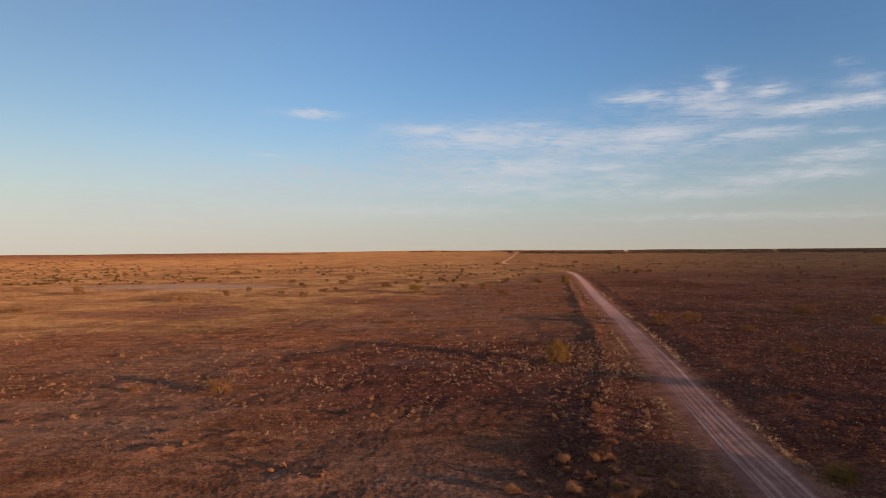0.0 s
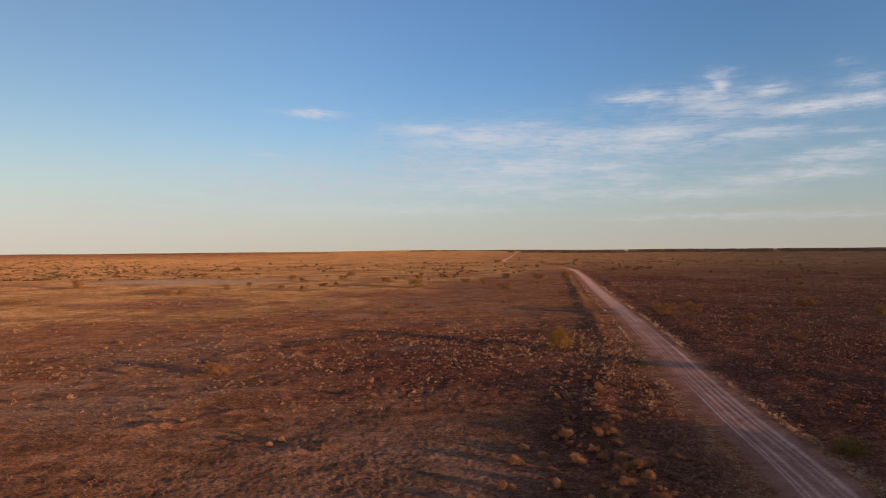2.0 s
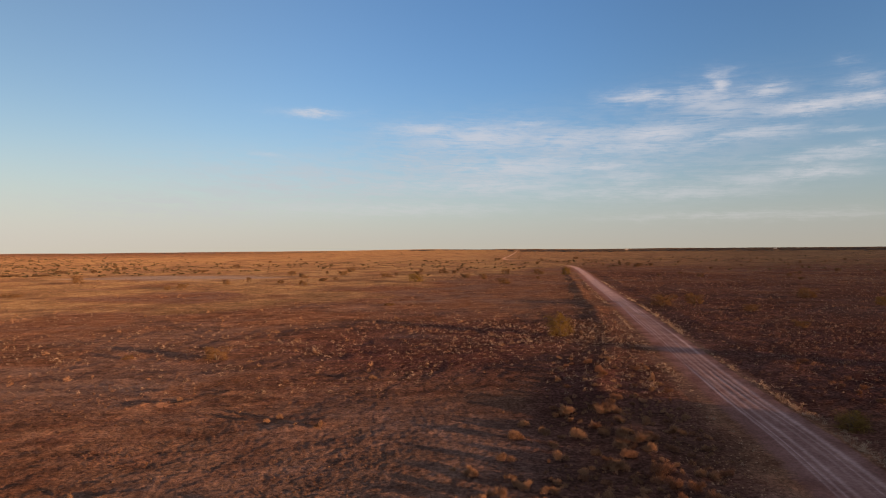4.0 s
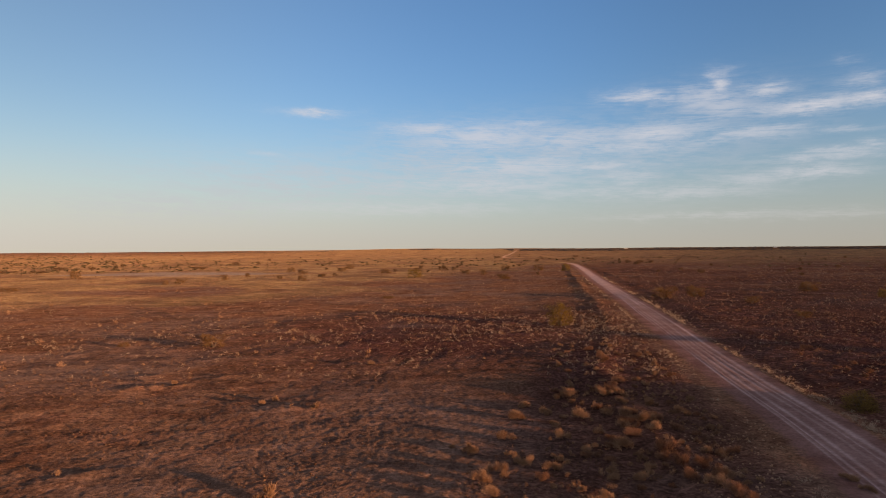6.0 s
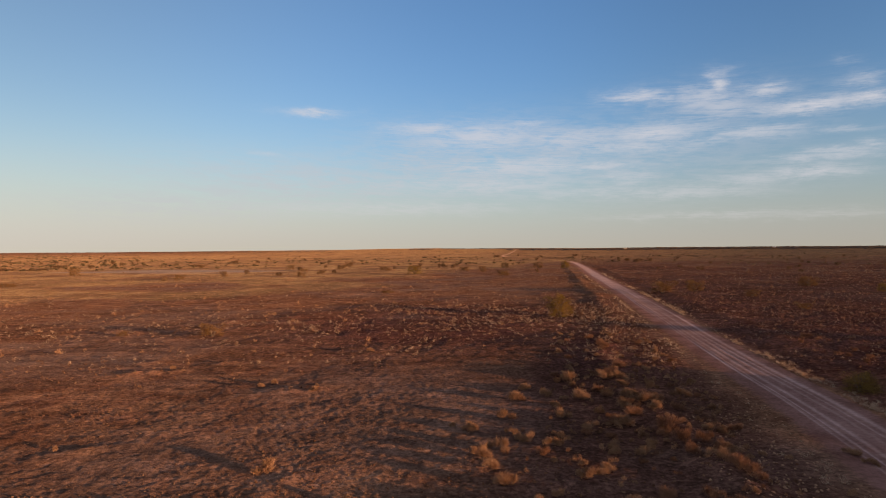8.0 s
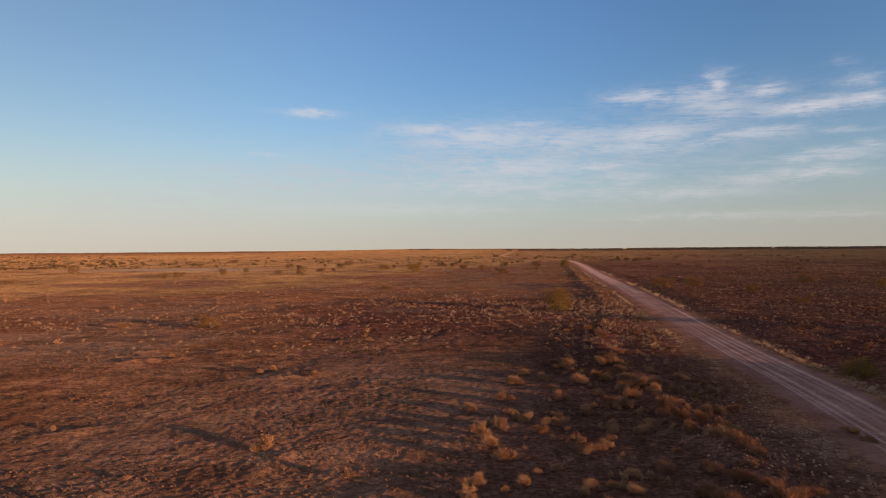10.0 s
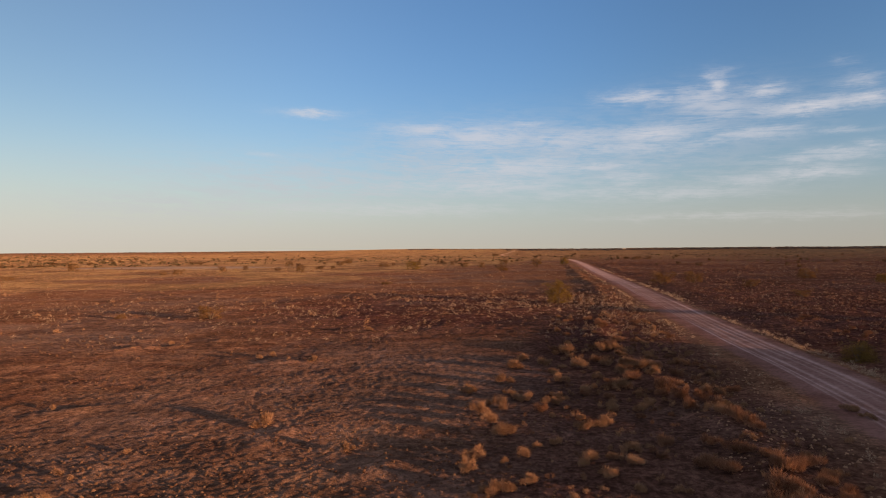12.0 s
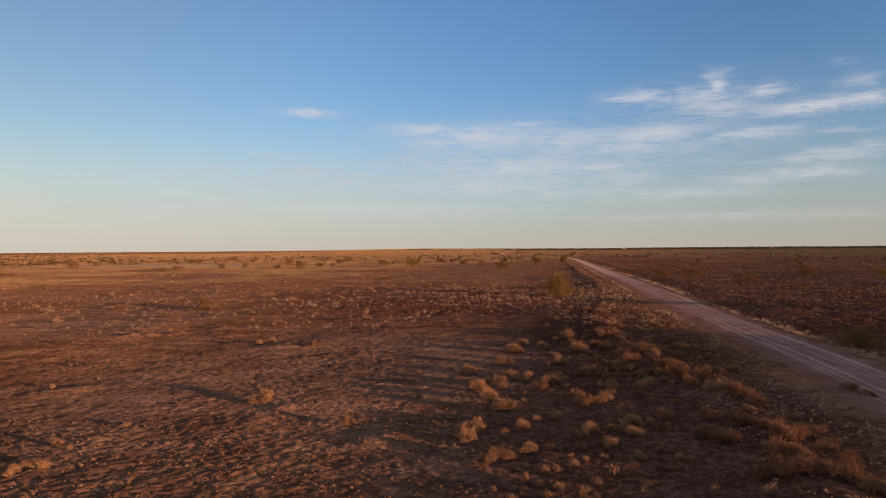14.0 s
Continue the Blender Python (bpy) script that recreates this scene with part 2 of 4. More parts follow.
RUST_LEAF = plant_material("rusty_leaf", (0.085, 0.045, 0.021, 1), (0.240, 0.132, 0.058, 1))
BARK = plain_material("grey_bark", (0.10, 0.07, 0.05, 1), (0.22, 0.16, 0.12, 1))
PALE_STONE = plain_material("pale_stone", (0.20, 0.112, 0.070, 1), (0.36, 0.220, 0.145, 1))
TIN = plain_material("weathered_tin", (0.46, 0.43, 0.40, 1), (0.60, 0.57, 0.53, 1), 2.0, 0.5, 0.1)

# ---- terrain ----
def lattice(ix, iy, seed):
    h = (ix.astype(np.int64) * 374761393 + iy.astype(np.int64) * 668265263 + seed * 974634271) & 0xFFFFFFFF
    h = ((h ^ (h >> 13)) * 1274126177) & 0xFFFFFFFF
    return ((h ^ (h >> 16)) & 0xFFFFFF) / float(0xFFFFFF)


def value_noise(x, y, seed=0):
    """Smooth noise, -1 to 1."""
    ix, iy = np.floor(x), np.floor(y)
    u, v = x - ix, y - iy
    u, v = u * u * (3 - 2 * u), v * v * (3 - 2 * v)
    a, b = lattice(ix, iy, seed), lattice(ix + 1, iy, seed)
    c, d = lattice(ix, iy + 1, seed), lattice(ix + 1, iy + 1, seed)
    return 2 * ((a * (1 - u) + b * u) * (1 - v) + (c * (1 - u) + d * u) * v) - 1


def fbm(x, y, seed=0, octaves=4):
    out, amp = 0 * x, 1.0
    for k in range(octaves):
        out = out + amp * value_noise(x * 2**k + 17.3 * k, y * 2**k - 9.1 * k, seed + k)
        amp *= 0.5
    return out


def step(x, lo, hi):
    t = np.clip((x - lo) / (hi - lo), 0, 1)
    return t * t * (3 - 2 * t)


# the road's middle line, south to north
ROAD = np.array([(-75, -340), (-20, -115), (4.6, -14), (9.8, 5), (13.6, 19), (15.1, 26), (16.2, 33), (18.2, 44.2), (20.3, 55), (23.6, 72.2), (28.1, 96.6),
                 (37.0, 146), (46.4, 196), (53.7, 236.5), (59.2, 270), (61.6, 299), (60.9, 325.5), (58.5, 369.5), (51.5, 428.4), (49.4, 465), (53.0, 520), (71.2, 647),
                 (104.5, 896), (192, 1558), (300, 2400)], float)


def road_line(s):
    """Hermite curve through ROAD, by index."""
    n = len(ROAD)
    k = np.clip(np.floor(s).astype(int), 0, n - 2)
    t = (s - k)[:, None]
    seg = np.linalg.norm(np.diff(ROAD, axis=0), axis=1)
    slope = np.empty_like(ROAD)
    d = np.diff(ROAD, axis=0) / seg[:, None]
    slope[1:-1] = (d[1:] * seg[:-1, None] + d[:-1] * seg[1:, None]) / (seg[1:] + seg[:-1])[:, None]
    slope[0], slope[-1] = d[0], d[-1]
    m0, m1 = slope[k] * seg[k][:, None], slope[k + 1] * seg[k][:, None]
    return (2 * t**3 - 3 * t**2 + 1) * ROAD[k] + (t**3 - 2 * t**2 + t) * m0 + (-2 * t**3 + 3 * t**2) * ROAD[k + 1] + (t**3 - t**2) * m1


LINE = road_line(np.linspace(0, len(ROAD) - 1, 1500))
LINE_DIR = np.gradient(LINE, axis=0)
LINE_DIR /= np.linalg.norm(LINE_DIR, axis=1)[:, None]


def road_offset(x, y):
    """Metres to the right of the road's middle."""
    xr = np.interp(y, LINE[:, 1], LINE[:, 0])
    c = np.interp(y, LINE[:, 1], LINE_DIR[:, 1])
    return (x - xr) * c


HALF = 2.5


# mounds and washed-out edges on the bare ground: x, y, half lengths, turn, height
MOUNDS = [(-4.8, 17.6, 1.1, 0.42, 62, 0.15), (-1.5, 15.5, 1.0, 0.45, 35, 0.12), (-6.9, 28.9, 1.7, 0.7, 15, 0.14), (-15.8, 33.2, 1.7, 0.55, 22, 0.19),
          (-17.2, 35.9, 1.1, 0.5, 10, 0.15), (-12.8, 36.0, 0.9, 0.45, 25, 0.12), (-4.0, 39.0, 1.9, 0.6, -12, 0.16), (-12.0, 20.6, 1.6, 0.5, 28, 0.10)]


def bank_line(y):
    """Offset of the western windrow from the road's middle."""
    return -4.4 - 2.8 * step(y, 13, 28) + 2.5 * step(y, 36, 58)


def height(x, y):
    """The lie of the land."""
    d = road_offset(x, y)
    r = np.hypot(x, y)
    off = step(np.abs(d), HALF, HALF + 2.0)
    z = 0.10 * fbm(x / 26, y / 26, 3, 3) * (0.3 + 0.7 * off)
    # low mounds and hollows, drawn out along the wash lines
    u, v = 0.94 * x + 0.34 * y, -0.34 * x + 0.94 * y
    wash = fbm(u / 7.0, v / 3.2, 11, 4)
    z = z + off * ((0.045 - 0.036 * (1 - step(y, 30, 45)) * step(-d, 4, 8)) * np.clip(wash, -0.3, 1.2) + 0.006 * fbm(x / 0.9, y / 0.7, 21, 3) + (0.03 * step(y, 38, 60) + 0.03 * step(d, 4, 8)) * fbm(x / 3.2, y / 2.4, 13, 2))
    near = 1 - step(r, 40, 90)
    z = z + off * near * 0.008 * fbm(x / 0.28, y / 0.20, 31, 2)
    # washed-out hummocks in the scrubby stretch
    band = np.exp(-(((x + 8) / 30) ** 2 + ((y - 62) / 20) ** 2)) * step(-d, 5, 9)
    z = z + band * 0.13 * np.clip(fbm(x / 6.5, y / 4, 15, 3), -0.15, 1)
    # windrows pushed up by the grader, broken in places
    gap = 0.6 + 0.4 * fbm(x / 9, y / 9, 41, 2)
    close = 1 - step(y, 34, 44)
    z = z + (0.20 + 0.12 * close) * np.clip(gap, 0.1 + 0.35 * close, 1.2) * np.exp(-(((d - bank_line(y) + 0.5 * fbm(x / 6, y / 6, 43, 2)) / 0.9) ** 2))
    z = z + 0.09 * np.clip(gap, 0.1, 1.2) * np.exp(-(((d - 5.8 + 0.4 * fbm(x / 6, y / 6, 45, 2)) / 0.9) ** 2))
    for cx, cy, rx, ry, turn, h in MOUNDS:
        c, s = math.cos(radians(turn)), math.sin(radians(turn))
        u, v = ((x - cx) * c + (y - cy) * s) / rx, ((y - cy) * c - (x - cx) * s) / ry
        z = z + 0.62 * h * np.exp(-(u * u + v * v)) * (1 + 0.6 * fbm(x / 0.8, y / 0.8, 47, 3))
    # long swells, then the rise to the far ridges
    z = z + step(r, 120, 400) * 0.35 * fbm(x / 130, y / 130, 51, 3) * (0.4 + 0.6 * step(np.abs(d), 4, 25))
    west = step(-x / (np.abs(y) + 1.0), 0.10, 0.35)
    z = z + 3.2 * step(r, 1300, 2900) * (1 - 1.3 * west) + step(r, 1500, 2600) * 2.8 * fbm(x / 520, y / 380, 61, 3) * step(np.abs(d), 5, 160)
    # the sunlit rise in the middle of the far plain
    z = z + 3.8 * step(r, 1900, 2600) * np.exp(-(((np.arctan2(x, np.abs(y) + 1e-6) + 0.045) / 0.13) ** 2)) * (y > 0)
    return z


def mesh_object(name, v, f, mat, kind=""):
    """A mesh object from arrays of places and faces of one size."""
    me = bpy.data.meshes.new(name)
    n, k = f.shape
    me.vertices.add(len(v))
    me.vertices.foreach_set("co", np.ascontiguousarray(v, dtype=np.float32).ravel())
    me.loops.add(n * k)
    me.loops.foreach_set("vertex_index", np.ascontiguousarray(f, dtype=np.int32).ravel())
    me.polygons.add(n)
    me.polygons.foreach_set("loop_start", np.arange(0, n * k, k, dtype=np.int32))
    me.update(calc_edges=True)
    me.materials.append(mat)
    return me


def smooth(me):
    me.polygons.foreach_set("use_smooth", np.ones(len(me.polygons), dtype=bool))


def grid_faces(nu, nv):
    i = np.arange((nu - 1) * (nv - 1))
    a = (i // (nv - 1)) * nv + i % (nv - 1)
    return np.stack([a, a + nv, a + nv + 1, a + 1], 1)


def soil_masks(x, y):
    d = road_offset(x, y)
    n = fbm(x / 22, y / 22, 71, 4)
    clay = np.exp(-(((x + 88 + 0.25 * (y - 185)) / 40) ** 2 + ((y - 186) / 19) ** 2) ** 1.5)
    clay = step(clay + 0.45 * fbm(x / 26, y / 12, 73, 4), 0.35, 0.95)
    bare = np.exp(-(((x + 5) / 9.5) ** 2 + ((y - 20) / 15) ** 2) ** 2)
    far_red = step(y + 90 * n, 520, 900) * step(-x / (np.abs(y) + 50), 0.1, 0.5)
    clay = np.maximum(clay, np.clip(0.10 * bare + 0.12 * n * bare, 0, 0.4) * step(-d, 8, 12))
    west = step(-d, 5, 60)
    sand = step(1.2 * west * step(y + 25 * n, 50, 165) + 0.85 * step(y, 150, 330) + 0.55 * step(-x / (np.abs(y) + 20), 0.3, 0.6) * step(y, 35, 70) + 0.5 * n, 0.3, 0.95)
    sand = np.clip(sand + step(n, 0.45, 1.0) * west * 0.6, 0, 1)
    sand = sand * (1 - 0.5 * far_red)
    # stony soil east of the track; its dark tone also carries tuft shade
    stone_shade = np.clip(step(d, 1.7, 3.0) * (0.92 - 0.45 * step(y + 40 * n, 30, 190) - 0.4 * step(y + 80 * n, 200, 520)) + 0.5 * n * step(d, 0, 5), 0, 1)
    # the western verge's shade, painted as darker ground beside the track
    stone_shade = np.maximum(stone_shade, np.clip(0.75 + 0.5 * n, 0, 1) * step(-d, 1.8, 3.8) * (1 - step(-d, 9, 15)) * (1 - step(y, 60, 110)))
    stone_shade = np.maximum(stone_shade, 0.6 * step(y + 200 * n, 700, 1500) * step(-x / (np.abs(y) + 50), 0.1, 0.5))
    # shade among the mid-distance tufts, painted faintly into the soil
    patch = np.exp(-(((x + 18) / 46) ** 2 + ((y - 74) / 30) ** 2))
    # shadow between the scrubby stretch's tufts, put into the ground colour
    scrubby = np.exp(-(((x - 1) / 17) ** 2 + ((y - 58) / 17) ** 2))
    stone_shade = np.maximum(stone_shade, np.clip(1.3 * scrubby + 0.4 * n, 0, 1.0) * step(-d, 4, 6))
    stone_shade = np.maximum(stone_shade, np.clip(patch * 0.15 + 0.5 * n - 0.1, 0, 0.4) * step(-d, 3, 8))
    return np.stack([clay, np.clip(sand, 0, 1), stone_shade, np.ones_like(x)], 1)


def crust(x, y, cell):
    """Fine relief of the crusted, trodden soil; waves shorter than the mesh can carry are left out."""
    d = road_offset(x, y)
    off = step(np.abs(d), HALF - 0.1, HALF + 0.9)
    # smoother along the verge, rougher on the open ground
    rough = (0.55 + 0.45 * step(np.abs(d), 4, 9)) * (1 + 0.35 * fbm(x / 5.0, y / 5.0, 201, 2))
    u, v = 0.91 * x + 0.41 * y, -0.41 * x + 0.91 * y
    z = 0 * x
    for k, (wave, amp) in enumerate(CRUST):
        carried = step(wave, 0.9 * cell, 1.8 * cell)
        # the longer waves are low on the nearest, trodden ground and high on the scrubby ground east of the track
        grown = 1.0 if wave < 0.2 or wave > 4 else 0.28 + 0.85 * step(np.hypot(x, y), 24, 56) + 0.6 * step(d, 4, 9)
        z = z + amp * grown * carried * value_noise(u / (wave * 1.25) + 7.7 * k, v / wave - 3.1 * k, 211 + k)
    crumb = np.minimum(0.015 * cell, 0.02) * step(cell, 0.05, 0.12)
    return off * (rough * z + crumb * np.random.default_rng(3).normal(0, 1, len(x)).clip(-2, 2.2))


# wave length and height of the relief
CRUST = [(0.085, 0.013), (0.14, 0.0155), (0.25, 0.018), (0.5, 0.026), (1.0, 0.028), (2.2, 0.028), (5.0, 0.030), (14.0, 0.05)]


def build_ground():
    """One sheet to the horizon, woven in rings round the place that is seen best from close by."""
    turns = [-41.0 + 0.107 * k for k in range(767)]
    wide = 0.107
    while turns[-1] < 319.0 - 3.0:
        wide = min(3.0, wide * 1.25)
        turns.append(turns[-1] + wide)
    a = np.radians(np.array([t for t in turns if t < 318.6]))
    rings = [0.0, 0.4]
    while rings[-1] < 9.0:
        rings.append(rings[-1] + max(0.12, 0.1 * rings[-1]) * (0.4 if rings[-1] > 7 else 1.0))
    while rings[-1] < 4700:
        r = rings[-1]
        rings.append(r * (1 + min(0.03, 0.0032 * (r / 12) ** 0.78)))
    rr, aa = np.meshgrid(np.array(rings), a, indexing="ij")
    cell = (0.25 * np.gradient(np.array(rings))[:, None] + 0.9 * rr * np.gradient(a)[None, :]).ravel()
    x, y = (rr * np.sin(aa)).ravel(), (rr * np.cos(aa)).ravel() + 0.7
    d = road_offset(x, y)
    z = height(x, y) - (0.05 + 0.00014 * np.hypot(x, y)) * (1 - step(np.abs(d), HALF - 0.05, HALF + 0.3)) + crust(x, y, cell)
    n, k = rr.shape
    i = np.arange((n - 1) * k)
    p, q = i + k, (i // k) * k + (i % k + 1) % k
    me = mesh_object("ground", np.stack([x, y, z], 1), np.stack([i, p, q + k, q], 1)[:, ::-1], SOIL)
    soil = me.color_attributes.new("soil", "FLOAT_COLOR", "POINT")
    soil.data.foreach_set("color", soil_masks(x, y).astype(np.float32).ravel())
    smooth(me)
    tagged(new("ground", me), "red-brown stony outback plain with low wash mounds", "ground", kind="structure")


def build_road():
    """A graded dirt strip: slight crown, wheel ruts with loose lips between them."""
    seg = np.r_[0, np.cumsum(np.linalg.norm(np.diff(LINE, axis=0), axis=1))]
    stations = [0.0]
    while stations[-1] < seg[-1]:
        yy = np.interp(stations[-1], seg, LINE[:, 1])
        stations.append(stations[-1] + (0.35 if 0 < yy < 60 else min(12, max(0.35, 0.012 * abs(yy)))))
    s = np.array(stations)
    mid = np.stack([np.interp(s, seg, LINE[:, k]) for k in (0, 1)], 1)
    way = np.stack([np.interp(s, seg, LINE_DIR[:, k]) for k in (0, 1)], 1)
    way /= np.linalg.norm(way, axis=1)[:, None]
    across = np.linspace(-1, 1, 85)
    ss, aa = np.meshgrid(s, across, indexing="ij")
    off = aa * (HALF + 0.6)
    x = mid[:, :1] + way[:, 1:] * off
    y = mid[:, 1:] - way[:, :1] * off
    far = np.hypot(x, y)
    z = height(x, y) + 0.008 - 0.014 * step(np.abs(off), HALF, HALF + 0.45) - 0.05 * (np.abs(off) > HALF + 0.58) + 0.0002 * np.clip(far - 150, 0, 900)
    lane = 0 * z
    for k, (o, w, deep) in enumerate([(-0.74, 0.07, 0.017), (-0.50, 0.06, 0.013), (-0.12, 0.12, 0.009), (0.44, 0.11, 0.014), (0.66, 0.07, 0.009), (1.18, 0.15, 0.006)]):
        o2 = o + 0.10 * value_noise(ss / 14.0, 0 * ss + k, 91)
        t = (off - o2) / w
        live = 0.55 + 0.45 * value_noise(ss / 9.0, 0 * ss + k * 3.3, 93)
        z = z - deep * live * np.exp(-(t**2)) + 0.8 * deep * live * (np.exp(-((t - 1.7) ** 2) * 2) + np.exp(-((t + 1.7) ** 2) * 2))
        lane = np.maximum(lane, live * np.exp(-(t**2)))
    lane = np.maximum(lane, (0.16 + 0.55 * step(y, 50, 140)) * np.exp(-(((off - 0.25) / 1.15) ** 4)))
    z = z + 0.008 * fbm(x / 0.35, y / 0.35, 95, 2)
    me = mesh_object("road", np.stack([x, y, z], -1).reshape(-1, 3), grid_faces(len(s), len(across)), ROAD_DIRT)
    a = me.attributes.new("lane", "FLOAT", "POINT")
    a.data.foreach_set("value", lane.astype(np.float32).ravel())
    e = me.attributes.new("edge", "FLOAT", "POINT")
    faint = 1 - 0.75 * step(y, 265, 310) * (1 - step(y, 420, 470))
    e.data.foreach_set("value", ((1 - step(off, 1.5, 2.15 + 0.6 * step(y, 60, 160))) * step(off, -2.5 - 0.5 * step(y, 60, 160), -0.7 - 0.5 * step(y, 60, 160)) * faint * (1 - step(y, 440, 520) * step(np.abs(off), 0.8, 1.5))).astype(np.float32).ravel())
    soil = me.color_attributes.new("soil", "FLOAT_COLOR", "POINT")
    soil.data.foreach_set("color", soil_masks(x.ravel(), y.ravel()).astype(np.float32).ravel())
    smooth(me)
    tagged(new("road", me), "pale pink graded dirt track with wheel ruts", "road", kind="structure")


build_ground()
build_road()

# ---- plants and stones ----
rng = np.random.default_rng(7)


def tube(path, radii, sides=5):
    """Places and faces of a tapered tube along a path."""
    path = np.array(path, float)
    n = len(path)
    way = np.gradient(path, axis=0)
    way /= np.linalg.norm(way, axis=1)[:, None]
    side = np.cross(way, (0.31, 0.87, 0.12))
    side /= np.linalg.norm(side, axis=1)[:, None]
    up = np.cross(way, side)
    a = np.arange(sides) * 2 * math.pi / sides
    v = path[:, None] + np.array(radii)[:, None, None] * (np.cos(a)[None, :, None] * side[:, None] + np.sin(a)[None, :, None] * up[:, None])
    f = [(i * sides + j, i * sides + (j + 1) % sides, (i + 1) * sides + (j + 1) % sides, (i + 1) * sides + j) for i in range(n - 1) for j in range(sides)]
    return v.reshape(-1, 3), np.array(f)


def joined(pieces):
    v, f, n = [], [], 0
    for a, b in pieces:
        v.append(a)
        f.append(b + n)
        n += len(a)
    return np.concatenate(v), np.concatenate(f)


def tussock_shape(blades, r, spread=1.0, broad=3.4):
    """A fuzzy clump of dry blades about one unit high: places and triangles."""
    ang = r.uniform(0, 2 * math.pi, blades)
    tilt = spread * 1.45 * r.uniform(0, 1, blades) ** 0.7
    out = np.stack([np.cos(ang) * np.sin(tilt), np.sin(ang) * np.sin(tilt), np.cos(tilt)], 1)
    lobes = 1 + 0.22 * np.sin(3 * ang + r.uniform(0, 6)) + 0.14 * np.sin(5 * ang + r.uniform(0, 6))
    start = out * (0.74 * r.uniform(0, 1, blades) ** 0.55 * lobes)[:, None] * (0.8, 0.8, 1.0)
    way = out + (0, 0, 0.35) + r.normal(0, 0.38, (blades, 3))
    way /= np.linalg.norm(way, axis=1)[:, None]
    long = r.uniform(*((0.14, 0.36) if broad > 1.5 else (0.10, 0.24)), blades)[:, None]
    side = np.cross(way, r.normal(0, 1, (blades, 3)))
    side /= np.linalg.norm(side, axis=1)[:, None]
    wide = r.uniform(0.008, 0.018, blades)[:, None] * broad
    tip = start + way * long
    start[:, 2] -= 0.05
    i = np.arange(blades)
    v = np.stack([start - side * wide, start + side * wide, tip], 1).reshape(-1, 3)
    return v, np.stack([3 * i, 3 * i + 1, 3 * i + 2], 1)


def clump_shape(blades, r, lobes=5, broad=1.0):
    """A fuzzy, lobed clump of fine dry twigs about one unit high."""
    at = np.stack([r.normal(0, 0.24, lobes).clip(-0.38, 0.38), r.normal(0, 0.24, lobes).clip(-0.38, 0.38), r.uniform(0.18, 0.55, lobes)], 1)
    at[0] = (0.0, 0.0, 0.42)
    size = r.uniform(0.15, 0.27, lobes)
    which = r.integers(0, lobes, blades)
    out = r.normal(0, 1, (blades, 3))
    out /= np.linalg.norm(out, axis=1)[:, None]
    out[:, 2] = np.where(out[:, 2] < -0.3, -out[:, 2], out[:, 2])
    start = at[which] + out * (size[which] * r.uniform(0.2, 1.0, blades) ** 0.6)[:, None]
    start[:, 2] = np.maximum(start[:, 2] * r.uniform(0.55, 1.05, blades), 0.0)
    way = out * 0.55 + (0, 0, 0.85) + r.normal(0, 0.38, (blades, 3))
    way /= np.linalg.norm(way, axis=1)[:, None]
    side = np.cross(way, r.normal(0, 1, (blades, 3)))
    side /= np.linalg.norm(side, axis=1)[:, None]
    wide = broad * r.uniform(0.005, 0.012, blades)[:, None]
    tip = start + way * r.uniform(0.10, 0.32, blades)[:, None]
    i = np.arange(blades) * 3
    return np.stack([start - side * wide, start + side * wide, tip], 1).reshape(-1, 3), np.stack([i, i + 1, i + 2], 1)


def scatter_mesh(name, shapes, x, y, z, size, tall, mat, r):
    """One mesh of many clumps or stones, each turned and sized by itself."""
    which = r.integers(0, len(shapes), len(x))
    turn = r.uniform(0, 2 * math.pi, len(x))
    pieces_v, pieces_f, n = [], [], 0
    for k, (v, f) in enumerate(shapes):
        pick = np.where(which == k)[0]
        if not len(pick):
            continue
        c, s = np.cos(turn[pick])[:, None], np.sin(turn[pick])[:, None]
        px = (v[:, 0] * c - v[:, 1] * s) * size[pick, None] + x[pick, None]
        py = (v[:, 0] * s + v[:, 1] * c) * size[pick, None] + y[pick, None]
        pz = v[:, 2] * tall[pick, None] + z[pick, None]
        pieces_v.append(np.stack([px, py, pz], -1).reshape(-1, 3))
        pieces_f.append((f[None] + (np.arange(len(pick)) * len(v))[:, None, None] + n).reshape(-1, f.shape[1]))
        n += len(pick) * len(v)
    return mesh_object(name, np.concatenate(pieces_v), np.concatenate(pieces_f), mat)


def even_points(y0, y1, per_metre, r, side=0.80):
    """Places strewn evenly over the plain ahead between two distances."""
    n = int(per_metre * (side * (y1 * y1 - y0 * y0) + 12 * (y1 - y0)))
    y = np.sqrt(r.uniform(y0 * y0, y1 * y1, n))
    return r.uniform(-1, 1, n) * (side * y + 6), y


def on_pan(x, y):
    return np.exp(-(((x + 88) / 42) ** 2 + ((y - 188) / 30) ** 2) ** 1.5)


def scrubby(x, y):
    """The stretch of thick scrub west of the track, thinning out westwards, 0 to 1."""
    return np.clip(np.exp(-(np.clip((x - 6) / 20, -9, 0.3) ** 2 + ((y - 55) / 15) ** 2)) + 0.35 * np.exp(-(((x + 22) / 16) ** 2 + ((y - 50) / 9) ** 2)), 0, 1)


def beside_track(d):
    return step(-d, 2.6, 4.0) * (1 - step(-d, 9.0, 12.5))


